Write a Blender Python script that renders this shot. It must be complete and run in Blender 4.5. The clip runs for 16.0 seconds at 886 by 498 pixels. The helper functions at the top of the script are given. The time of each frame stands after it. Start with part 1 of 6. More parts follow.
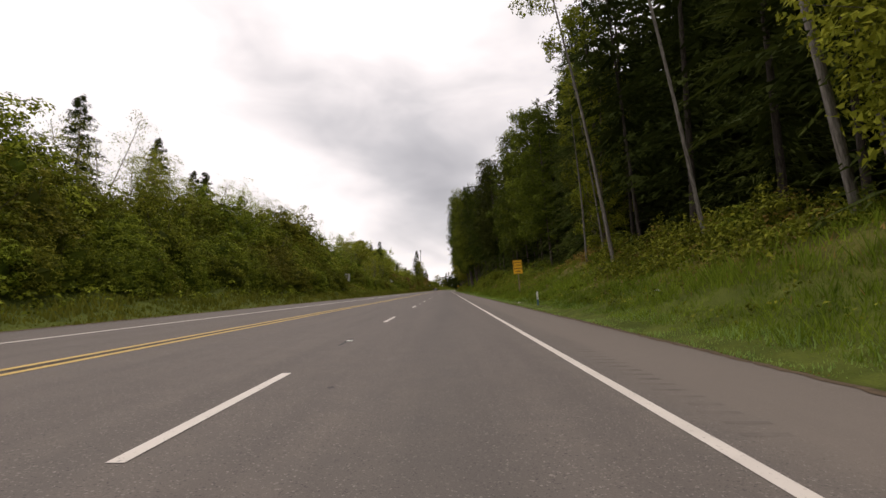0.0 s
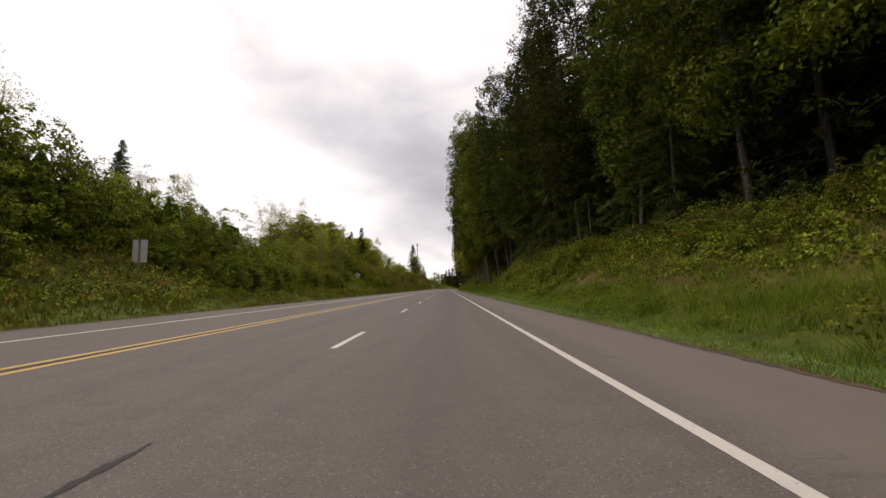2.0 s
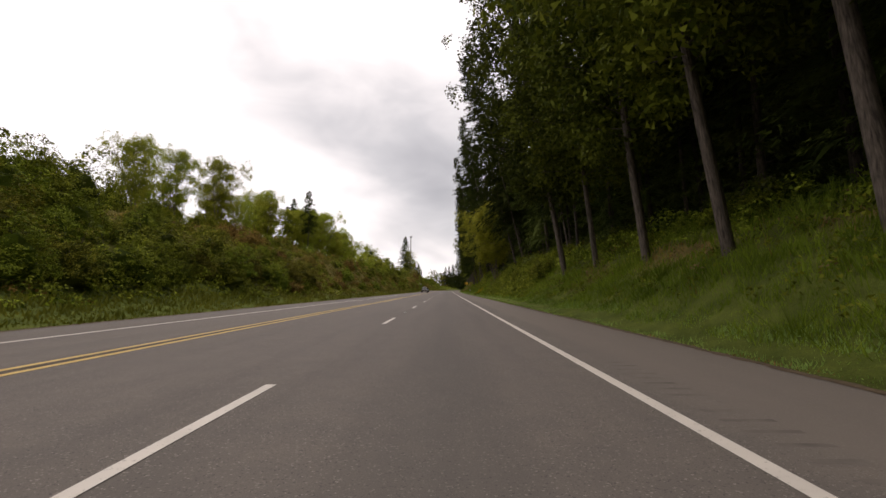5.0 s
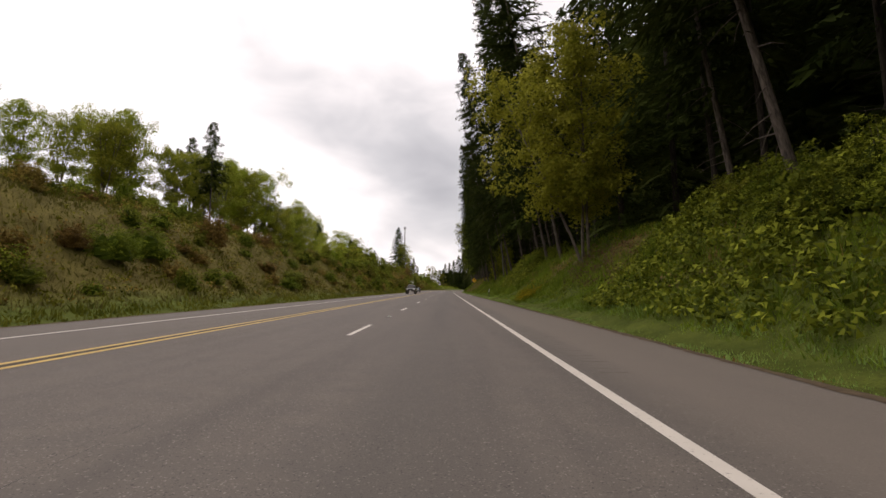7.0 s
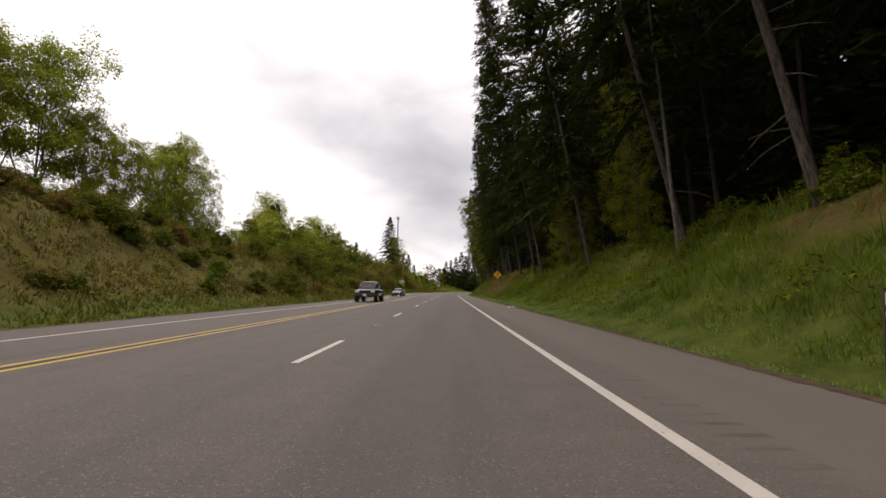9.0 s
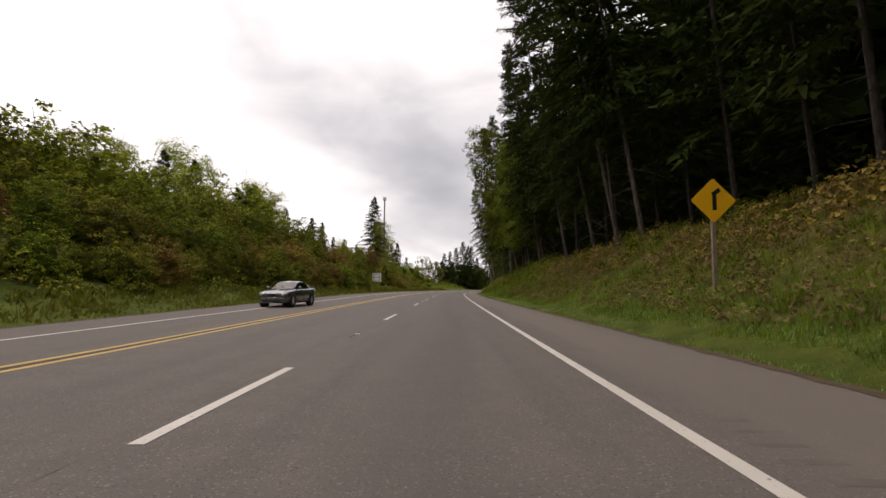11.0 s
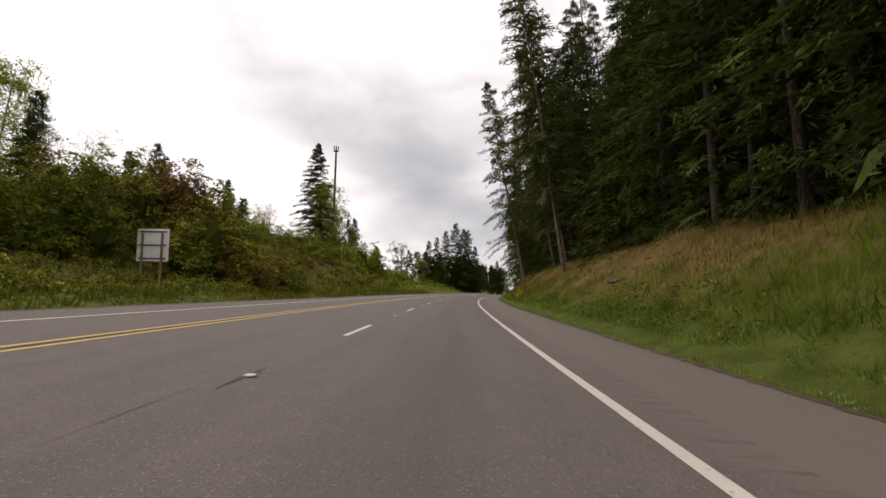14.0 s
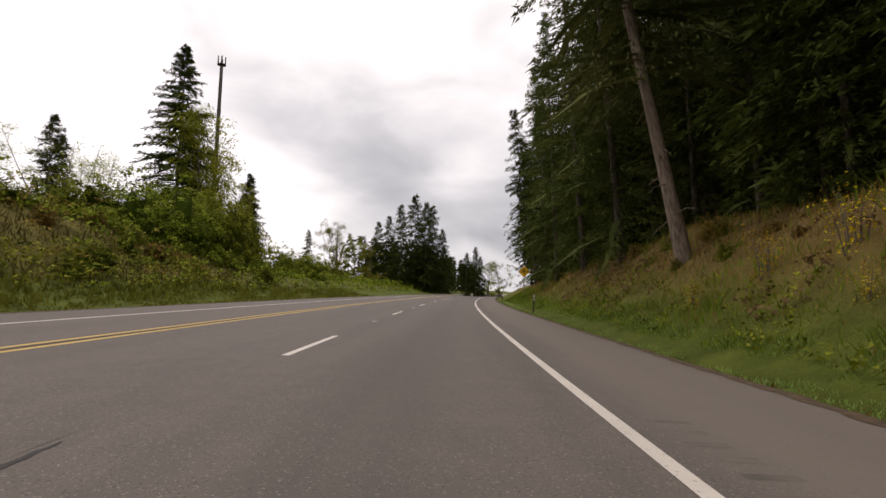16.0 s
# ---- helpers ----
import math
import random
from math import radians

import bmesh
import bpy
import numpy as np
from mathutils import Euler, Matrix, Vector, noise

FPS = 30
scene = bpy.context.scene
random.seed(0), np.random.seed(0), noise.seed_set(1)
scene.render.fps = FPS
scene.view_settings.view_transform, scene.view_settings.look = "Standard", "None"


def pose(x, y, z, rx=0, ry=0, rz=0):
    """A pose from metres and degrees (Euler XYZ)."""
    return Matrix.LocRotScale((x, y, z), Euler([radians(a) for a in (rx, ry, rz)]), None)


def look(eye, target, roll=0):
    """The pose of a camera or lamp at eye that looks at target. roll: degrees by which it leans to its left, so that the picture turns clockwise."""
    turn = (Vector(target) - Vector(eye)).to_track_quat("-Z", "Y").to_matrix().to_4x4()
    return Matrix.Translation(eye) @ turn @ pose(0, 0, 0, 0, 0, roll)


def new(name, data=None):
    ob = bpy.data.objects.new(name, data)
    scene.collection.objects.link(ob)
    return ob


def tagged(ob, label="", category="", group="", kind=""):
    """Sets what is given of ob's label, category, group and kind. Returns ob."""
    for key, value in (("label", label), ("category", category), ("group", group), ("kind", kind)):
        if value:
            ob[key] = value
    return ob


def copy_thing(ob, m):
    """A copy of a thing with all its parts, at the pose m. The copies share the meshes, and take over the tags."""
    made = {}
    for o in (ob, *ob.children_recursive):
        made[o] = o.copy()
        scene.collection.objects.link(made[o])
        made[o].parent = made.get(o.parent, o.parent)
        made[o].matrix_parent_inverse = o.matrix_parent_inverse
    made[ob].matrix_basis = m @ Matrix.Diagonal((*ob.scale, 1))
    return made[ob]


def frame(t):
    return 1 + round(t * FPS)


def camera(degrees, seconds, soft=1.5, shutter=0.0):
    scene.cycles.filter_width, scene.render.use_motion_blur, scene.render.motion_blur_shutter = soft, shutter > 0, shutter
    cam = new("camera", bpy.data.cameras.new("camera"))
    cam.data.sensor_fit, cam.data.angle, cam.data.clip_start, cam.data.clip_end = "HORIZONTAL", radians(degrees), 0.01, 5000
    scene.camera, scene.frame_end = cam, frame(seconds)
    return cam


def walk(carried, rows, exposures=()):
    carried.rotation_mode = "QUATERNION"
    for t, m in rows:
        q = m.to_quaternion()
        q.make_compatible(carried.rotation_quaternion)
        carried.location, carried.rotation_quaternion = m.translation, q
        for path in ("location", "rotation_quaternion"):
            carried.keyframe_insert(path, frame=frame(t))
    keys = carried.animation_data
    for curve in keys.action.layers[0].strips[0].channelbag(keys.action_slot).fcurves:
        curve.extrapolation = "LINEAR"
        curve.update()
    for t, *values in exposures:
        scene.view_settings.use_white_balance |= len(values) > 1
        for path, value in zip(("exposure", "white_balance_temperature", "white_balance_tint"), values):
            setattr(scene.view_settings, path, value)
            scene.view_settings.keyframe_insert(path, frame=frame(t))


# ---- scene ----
# ---- road geometry: s metres along the road, u metres to the right of the right edge line ----
HEAD_S = (-200, 230, 300, 345, 371, 397, 410, 422, 470, 620, 900)
HEAD_A = (0, 0, .25, .9, 1.7, 3.1, 4.2, 5.4, 9.0, 19.0, 19.0)
S_STEP = np.arange(-400, 1201, 1.0)
_head = np.radians(np.interp(S_STEP, HEAD_S, HEAD_A))
_dx, _dy = np.sin(_head), np.cos(_head)
_cx = np.concatenate(([0], np.cumsum((_dx[1:] + _dx[:-1]) / 2)))
_cy = np.concatenate(([0], np.cumsum((_dy[1:] + _dy[:-1]) / 2)))
_cx -= np.interp(0, S_STEP, _cx)
_cy -= np.interp(0, S_STEP, _cy)


def crossfall(s, u):
    """The carriageway tips towards the inside of the bend."""
    return np.interp(s, (300, 325, 345, 380, 410, 800), (0, .018, .03, .03, .022, .022)) * np.clip(-np.asarray(u, float), -3, 12)


def on_road(s, u, z=0.0):
    """World place of road coordinates (numbers or arrays)."""
    a = np.interp(s, S_STEP, _head)
    x = np.interp(s, S_STEP, _cx) + u * np.cos(a)
    y = np.interp(s, S_STEP, _cy) - u * np.sin(a)
    return np.stack(np.broadcast_arrays(x, y, np.asarray(z, float) + crossfall(s, u) + 0 * x), -1)


def heading(s):
    return float(np.degrees(np.interp(s, S_STEP, _head)))


# ---- camera ----
# seconds, metres along, place beside the edge line, height, turn to the left of the road, tilt up, roll
PATH = (
    (0.0, 0.0, -1.73, 0.99, 0.50, 4.65, -0.10),
    (0.5, 14.2, -1.72, 0.99, 0.50, 4.50, -0.07),
    (1.0, 28.2, -1.7, 0.99, 0.50, 4.45, -0.03),
    (1.5, 42.0, -1.715, 0.99, 0.50, 4.42, 0.00),
    (2.0, 55.6, -1.74, 0.99, 0.50, 4.50, -0.05),
    (2.5, 68.8, -1.77, 0.99, 0.50, 4.60, -0.10),
    (3.0, 81.9, -1.81, 0.99, 0.50, 4.75, -0.15),
    (3.5, 95.1, -1.88, 0.99, 0.50, 4.65, -0.40),
    (4.0, 108.3, -1.88, 0.99, 0.50, 4.65, -0.30),
    (6.5, 174.4, -1.6, 0.99, 0.45, 4.65, -0.20),
    (7.0, 187.4, -1.555, 0.99, 0.47, 4.60, -0.50),
    (7.5, 200.4, -1.53, 0.99, 0.48, 4.70, -0.50),
    (8.0, 213.5, -1.51, 0.99, 0.50, 4.75, -0.50),
    (8.5, 226.7, -1.5, 0.99, 0.57, 4.80, -0.45),
    (9.0, 239.9, -1.54, 0.99, 0.65, 4.80, -0.40),
    (11.5, 305.4, -1.7, 0.99, 0.75, 4.50, -0.30),
    (12.0, 318.6, -1.69, 0.99, 0.88, 4.78, -0.60),
    (12.5, 331.8, -1.63, 0.99, 1.00, 4.75, -0.80),
    (13.0, 344.9, -1.585, 0.99, 0.95, 4.70, -0.80),
    (13.5, 357.9, -1.56, 0.99, 0.87, 4.75, -1.00),
    (14.0, 371.0, -1.535, 0.99, 0.78, 4.75, -1.20),
    (14.5, 384.0, -1.57, 0.99, 0.70, 4.85, -1.50),
    (15.0, 396.9, -1.58, 0.99, 0.57, 4.85, -1.40),
    (15.5, 409.8, -1.5, 0.99, 0.45, 4.85, -1.35),
    (16.0, 422.6, -1.38, 0.99, 0.30, 4.85, -1.30),
)
rows = []
for t, s, u, h, yaw, tilt, roll in PATH:
    x, y, z = on_road(s, u, h)
    rows.append((t, pose(x, y, z, 90 + tilt, roll, yaw - heading(s))))
cam = camera(83.4, 16.0, soft=1.5)
walk(cam, rows, ((0.0, -0.09, 7250, 18), (1.0, -0.03, 7250, 18), (6.5, 0.02, 7250, 18), (8.0, 0.1, 7250, 18), (9.0, 0.1, 7250, 18), (11.5, -0.03, 7250, 18), (13.0, -0.03, 7250, 18), (15.0, 0.03, 7250, 18), (16.0, 0.03, 7250, 18)))

# ---- sky and sun: bright overcast ----
world = bpy.data.worlds.new("overcast_sky")
scene.world = world
world.use_nodes = True
SUN_ELEV, SUN_ROT = radians(68), radians(-60)


def sky_nodes():
    nt = world.node_tree
    nt.nodes.clear()

    def nd(kind, **kw):
        n = nt.nodes.new(kind)
        for k, v in kw.items():
            n.inputs[k].default_value = v
        return n
    lk = nt.links.new
    sky = nt.nodes.new("ShaderNodeTexSky")
    sky.sky_type, sky.sun_disc, sky.sun_elevation, sky.sun_rotation = "NISHITA", False, SUN_ELEV, SUN_ROT
    co = nt.nodes.new("ShaderNodeTexCoord")
    mp = nd("ShaderNodeMapping", Scale=(1.0, 1.0, 2.0), Location=(0.62, 0.1, 0.25))
    lk(co.outputs["Generated"], mp.inputs["Vector"])
    n1 = nd("ShaderNodeTexNoise", Scale=2.4, Detail=4.5, Roughness=0.45, Distortion=0.3)
    lk(mp.outputs[0], n1.inputs["Vector"])
    # a grey bank of cloud over the road ahead, thinning into white cloud
    n2 = nd("ShaderNodeTexNoise", Scale=4.6, Detail=4.0, Roughness=0.45, Distortion=0.3)
    lk(mp.outputs[0], n2.inputs["Vector"])
    sp = nt.nodes.new("ShaderNodeSeparateXYZ")
    lk(co.outputs["Generated"], sp.inputs[0])

    def calc(op, a, c):
        n = nt.nodes.new("ShaderNodeMath")
        n.operation = op
        for k, v in enumerate((a, c)):
            if hasattr(v, "links"):
                lk(v, n.inputs[k])
            else:
                n.inputs[k].default_value = v
        return n.outputs[0]
    def soft(v, lo, hi):
        n = nt.nodes.new("ShaderNodeMapRange")
        n.interpolation_type = "SMOOTHSTEP"
        lk(v, n.inputs[0])
        n.inputs[1].default_value, n.inputs[2].default_value = lo, hi
        return n.outputs[0]
    ahead = calc("MAXIMUM", sp.outputs[1], 0.12)
    wob = calc("MULTIPLY", calc("SUBTRACT", n1.outputs["Fac"], 0.5), 0.30)
    across = calc("ADD", calc("DIVIDE", sp.outputs[0], ahead), wob)
    above = calc("ADD", calc("DIVIDE", sp.outputs[2], ahead), wob)
    edge = calc("ADD", across, calc("MULTIPLY", above, 0.95))
    bank = calc("MULTIPLY", soft(edge, -0.34, 0.26), soft(above, 0.95, 0.25))
    low = calc("MULTIPLY", soft(edge, -0.10, 0.25), soft(above, 0.36, 0.14))
    clear = soft(above, 0.10, 0.05)
    v = calc("SUBTRACT", 0.93, calc("MULTIPLY", bank, 0.34))
    v = calc("SUBTRACT", v, calc("MULTIPLY", low, 0.15))
    v = calc("ADD", v, calc("MULTIPLY", clear, 0.16))
    v = calc("ADD", v, calc("MULTIPLY", calc("SUBTRACT", n2.outputs["Fac"], 0.5), 0.55))
    cloud = calc("ADD", v, calc("MULTIPLY", calc("SUBTRACT", n1.outputs["Fac"], 0.5), 0.3))
    ramp = nt.nodes.new("ShaderNodeValToRGB")
    els = ramp.color_ramp.elements
    els[0].position, els[0].color = 0.36, (0.40, 0.435, 0.495, 1)
    els[1].position, els[1].color = 0.80, (1.14, 1.17, 1.23, 1)
    e = els.new(0.56)
    e.color = (0.65, 0.695, 0.76, 1)
    lk(cloud, ramp.inputs["Fac"])
    dim = nt.nodes.new("ShaderNodeMix")
    dim.data_type = "RGBA"
    sc = nt.nodes.new("ShaderNodeMix")
    sc.data_type, sc.blend_type = "RGBA", "MULTIPLY"
    sc.inputs[0].default_value = 1
    sc.inputs[7].default_value = (0.1, 0.1, 0.1, 1)
    lk(sky.outputs[0], sc.inputs[6])
    dim.inputs[0].default_value = 0.94
    lk(sc.outputs[2], dim.inputs[6])
    lk(ramp.outputs[0], dim.inputs[7])
    bg = nd("ShaderNodeBackground", Strength=1.0)
    lk(dim.outputs[2], bg.inputs["Color"])
    out = nt.nodes.new("ShaderNodeOutputWorld")
    lk(bg.outputs[0], out.inputs[0])


sky_nodes()
sun = new("sun", bpy.data.lights.new("sun", "SUN"))
sun.data.energy, sun.data.angle, sun.data.color = 0.85, radians(40), (1.0, 0.95, 0.87)
sun.matrix_world = look((0, 0, 0), (math.cos(SUN_ELEV) * 0.8, -math.cos(SUN_ELEV) * 0.6, -math.sin(SUN_ELEV)))


# ---- materials ----
def material(name, rough=0.8, spec=0.3):
    m = bpy.data.materials.new(name)
    m.use_nodes = True
    b = m.node_tree.nodes["Principled BSDF"]
    b.inputs["Roughness"].default_value = rough
    b.inputs["Specular IOR Level"].default_value = spec
    return m, m.node_tree, b


def nod(nt, kind, **kw):
    n = nt.nodes.new(kind)
    for k, v in kw.items():
        n.inputs[k].default_value = v
    return n


def mixc(nt, fac, a, b, mode="MIX"):
    n = nt.nodes.new("ShaderNodeMix")
    n.data_type, n.blend_type = "RGBA", mode
    for i, v in ((0, fac), (6, a), (7, b)):
        if hasattr(v, "links"):
            nt.links.new(v, n.inputs[i])
        else:
            n.inputs[i].default_value = v if i == 0 else (*v, 1)
    return n.outputs[2]


def band(nt, src, lo, hi):
    n = nt.nodes.new("ShaderNodeMapRange")
    nt.links.new(src, n.inputs[0])
    n.inputs[1].default_value, n.inputs[2].default_value = lo, hi
    return n.outputs[0]


def noise_of(nt, scale, detail=4.0, vec=None, rough=0.55):
    n = nod(nt, "ShaderNodeTexNoise", Scale=scale, Detail=detail, Roughness=rough)
    if vec is None:
        vec = nt.nodes.new("ShaderNodeTexCoord").outputs["Object"]
    nt.links.new(vec, n.inputs["Vector"])
    return n.outputs["Fac"]


def bump(nt, b, src, strength, dist):
    n = nod(nt, "ShaderNodeBump", Strength=strength, Distance=dist)
    nt.links.new(src, n.inputs["Height"])
    nt.links.new(n.outputs[0], b.inputs["Normal"])


def plain(name, col, rough=0.6, metal=0.0, spec=0.4, vary=0.12, scale=6.0):
    m, nt, b = material(name, rough, spec)
    b.inputs["Metallic"].default_value = metal
    f = band(nt, noise_of(nt, scale), 0.3, 0.7)
    c = mixc(nt, f, tuple(v * (1 - vary) for v in col), tuple(min(1, v * (1 + vary)) for v in col))
    nt.links.new(c, b.inputs["Base Color"])
    return m


def foliage(name, dark, light, through_light=0.18, rough=0.75, spec=0.07, skew=1.7):
    """Leaf material: colour varies leaf by leaf, clump by clump and plant by plant."""
    m, nt, b = material(name, rough, spec)
    geo = nt.nodes.new("ShaderNodeNewGeometry")
    info = nt.nodes.new("ShaderNodeObjectInfo")
    at = nt.nodes.new("ShaderNodeAttribute")
    at.attribute_name = "tone"

    def calc(op, a, c):
        n = nt.nodes.new("ShaderNodeMath")
        n.operation = op
        for k, v in enumerate((a, c)):
            if hasattr(v, "links"):
                nt.links.new(v, n.inputs[k])
            else:
                n.inputs[k].default_value = v
        return n.outputs[0]
    leafwise = calc("MULTIPLY", calc("POWER", geo.outputs["Random Per Island"], skew), 0.5)
    clumpwise = calc("MULTIPLY", calc("POWER", at.outputs["Fac"], skew), 0.55)
    c = mixc(nt, calc("ADD", leafwise, clumpwise), dark, light)
    hs = nod(nt, "ShaderNodeHueSaturation")
    mr = nt.nodes.new("ShaderNodeMapRange")
    mr.inputs[3].default_value, mr.inputs[4].default_value = 0.75, 1.25
    nt.links.new(info.outputs["Random"], mr.inputs[0])
    nt.links.new(mr.outputs[0], hs.inputs["Value"])
    mh = nt.nodes.new("ShaderNodeMapRange")
    mh.inputs[3].default_value, mh.inputs[4].default_value = 0.485, 0.512
    nt.links.new(info.outputs["Random"], mh.inputs[0])
    nt.links.new(mh.outputs[0], hs.inputs["Hue"])
    nt.links.new(c, hs.inputs["Color"])
    nt.links.new(hs.outputs[0], b.inputs["Base Color"])
    tr = nt.nodes.new("ShaderNodeBsdfTranslucent")
    nt.links.new(hs.outputs[0], tr.inputs["Color"])
    mx = nod(nt, "ShaderNodeMixShader", Fac=through_light)
    nt.links.new(b.outputs[0], mx.inputs[1])
    nt.links.new(tr.outputs[0], mx.inputs[2])
    nt.links.new(mx.outputs[0], nt.nodes["Material Output"].inputs["Surface"])
    return m


def bark(name, dark, light, scale=3.0):
    m, nt, b = material(name, 0.9, 0.2)
    co = nt.nodes.new("ShaderNodeTexCoord").outputs["Object"]
    mp = nod(nt, "ShaderNodeMapping", Scale=(6, 6, 1))
    nt.links.new(co, mp.inputs[0])
    n = noise_of(nt, scale, 5.0, mp.outputs[0], 0.65)
    n2 = noise_of(nt, 0.5, 3.0, co)
    c = mixc(nt, band(nt, n, 0.35, 0.65), dark, light)
    c = mixc(nt, band(nt, n2, 0.5, 0.75), c, tuple(v * 0.6 for v in light))
    nt.links.new(c, b.inputs["Base Color"])
    bump(nt, b, n, 0.6, 0.03)
    return m


def asphalt_material():
    m, nt, b = material("asphalt", 0.82, 0.35)
    uv = nt.nodes.new("ShaderNodeTexCoord").outputs["UV"]
    sep = nt.nodes.new("ShaderNodeSeparateXYZ")
    nt.links.new(uv, sep.inputs[0])
    fine = noise_of(nt, 90, 3.0, uv, 0.7)
    mid = noise_of(nt, 2.2, 5.0, uv)
    mp = nod(nt, "ShaderNodeMapping", Scale=(1.0, 0.05, 1.0))
    nt.links.new(uv, mp.inputs[0])
    streak = noise_of(nt, 1.6, 4.0, mp.outputs[0])
    c = mixc(nt, band(nt, fine, 0.32, 0.68), (0.104, 0.088, 0.076), (0.182, 0.158, 0.139))
    c = mixc(nt, band(nt, mid, 0.35, 0.7), c, (0.122, 0.107, 0.096))
    c = mixc(nt, band(nt, streak, 0.45, 0.75), c, (0.107, 0.093, 0.084))
    # stones showing light and dark
    vo = nod(nt, "ShaderNodeTexVoronoi", Scale=95.0)
    nt.links.new(uv, vo.inputs["Vector"])
    g = nt.nodes.new("ShaderNodeSeparateColor")
    nt.links.new(vo.outputs["Color"], g.inputs[0])
    c = mixc(nt, band(nt, g.outputs[0], 0.93, 0.995), c, (0.25, 0.225, 0.20))
    c = mixc(nt, band(nt, g.outputs[1], 0.92, 1.0), c, (0.06, 0.055, 0.05))
    # oil-darkened middle of the lane, browner dusty shoulder
    w = nt.nodes.new("ShaderNodeMath")
    w.operation = "ABSOLUTE"
    w0 = nt.nodes.new("ShaderNodeMath")
    w0.operation = "ADD"
    w0.inputs[1].default_value = 1.85
    nt.links.new(sep.outputs[0], w0.inputs[0])
    nt.links.new(w0.outputs[0], w.inputs[0])
    oil = band(nt, w.outputs[0], 0.75, 0.1)
    half = nt.nodes.new("ShaderNodeMath")
    half.operation = "MULTIPLY"
    half.inputs[1].default_value = 0.3
    nt.links.new(oil, half.inputs[0])
    c = mixc(nt, half.outputs[0], c, (0.078, 0.072, 0.067))
    sh = band(nt, sep.outputs[0], 0.1, 0.8)
    hs = nt.nodes.new("ShaderNodeMath")
    hs.operation = "MULTIPLY"
    hs.inputs[1].default_value = 0.62
    nt.links.new(sh, hs.inputs[0])
    c = mixc(nt, hs.outputs[0], c, (0.186, 0.158, 0.134))
    nt.links.new(c, b.inputs["Base Color"])
    bump(nt, b, fine, 0.5, 0.006)
    return m


def ground_material():
    m, nt, b = material("grassy_soil", 0.95, 0.1)
    co = nt.nodes.new("ShaderNodeTexCoord").outputs["Object"]
    at = nt.nodes.new("ShaderNodeAttribute")
    at.attribute_name = "dry"
    n = noise_of(nt, 1.1, 6.0, co, 0.65)
    n2 = noise_of(nt, 14, 4.0, co, 0.7)
    green = mixc(nt, band(nt, n, 0.35, 0.65), (0.058, 0.080, 0.012), (0.125, 0.155, 0.028))
    dry = mixc(nt, band(nt, n, 0.3, 0.7), (0.125, 0.086, 0.028), (0.25, 0.172, 0.062))
    c = mixc(nt, at.outputs["Fac"], green, dry)
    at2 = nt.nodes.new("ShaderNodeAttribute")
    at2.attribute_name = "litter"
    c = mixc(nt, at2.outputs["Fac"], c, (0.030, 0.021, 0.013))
    n3 = noise_of(nt, 45, 5.0, co, 0.75)
    c = mixc(nt, band(nt, n3, 0.50, 0.72), c, (0.030, 0.036, 0.008))
    c = mixc(nt, band(nt, n2, 0.5, 0.9), c, (0.050, 0.046, 0.014))
    nt.links.new(c, b.inputs["Base Color"])
    bump(nt, b, n2, 0.8, 0.08)
    return m


def paint_material(name, col, worn):
    m, nt, b = material(name, 0.6, 0.4)
    co = nt.nodes.new("ShaderNodeTexCoord").outputs["Object"]
    f = noise_of(nt, 22, 5.0, co, 0.7)
    f2 = noise_of(nt, 1.3, 3.0, co)
    c = mixc(nt, band(nt, f2, 0.3, 0.7), col, tuple(v * 0.86 for v in col))
    c = mixc(nt, band(nt, f, 0.60, 0.70), c, worn)
    nt.links.new(c, b.inputs["Base Color"])
    bump(nt, b, f, 0.3, 0.003)
    return m


ASPHALT = asphalt_material()
GROUND = ground_material()
WHITE_PAINT = paint_material("white_road_paint", (0.68, 0.63, 0.57), (0.19, 0.17, 0.15))
YELLOW_PAINT = paint_material("yellow_road_paint", (0.62, 0.42, 0.12), (0.19, 0.15, 0.10))
TAR = plain("tar", (0.018, 0.017, 0.016), 0.7)
TAR_OLD = plain("old_tar", (0.045, 0.041, 0.038), 0.75)
WORN_STRIP = plain("dark_worn_strip", (0.075, 0.060, 0.045), 0.9, vary=0.35, scale=3.0)
SOIL = plain("dark_soil", (0.085, 0.058, 0.034), 0.95, vary=0.4, scale=8.0)
# the shadow inside the rumble grooves is put into this darker colour
GROOVE = plain("shaded_groove", (0.136, 0.118, 0.103), 0.95, vary=0.3, scale=2.5)
# darker copy of the fir bark, with the forest's shade in its colour
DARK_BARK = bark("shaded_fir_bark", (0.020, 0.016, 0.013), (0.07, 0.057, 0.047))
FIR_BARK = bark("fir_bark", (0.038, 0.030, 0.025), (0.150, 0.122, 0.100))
TAN_BARK = bark("tan_fir_bark", (0.085, 0.064, 0.050), (0.27, 0.21, 0.165))
PALE_BARK = bark("alder_bark", (0.075, 0.066, 0.056), (0.22, 0.20, 0.175))
TWIG = bark("twig_bark", (0.07, 0.055, 0.04), (0.18, 0.15, 0.12))
# darker than fir foliage is: part of the woods' shade sits in this colour
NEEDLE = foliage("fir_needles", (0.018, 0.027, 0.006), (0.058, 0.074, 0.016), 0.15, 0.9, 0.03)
# paler grey-green copy, with skylight on the forest edge put into the colour
NEEDLE_EDGE = foliage("skylit_edge_needles", (0.040, 0.052, 0.014), (0.145, 0.160, 0.048), 0.2, 0.8, 0.1)
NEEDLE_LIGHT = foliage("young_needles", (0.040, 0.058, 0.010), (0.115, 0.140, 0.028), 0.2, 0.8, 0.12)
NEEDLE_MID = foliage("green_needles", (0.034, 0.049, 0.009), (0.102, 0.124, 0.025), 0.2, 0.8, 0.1)
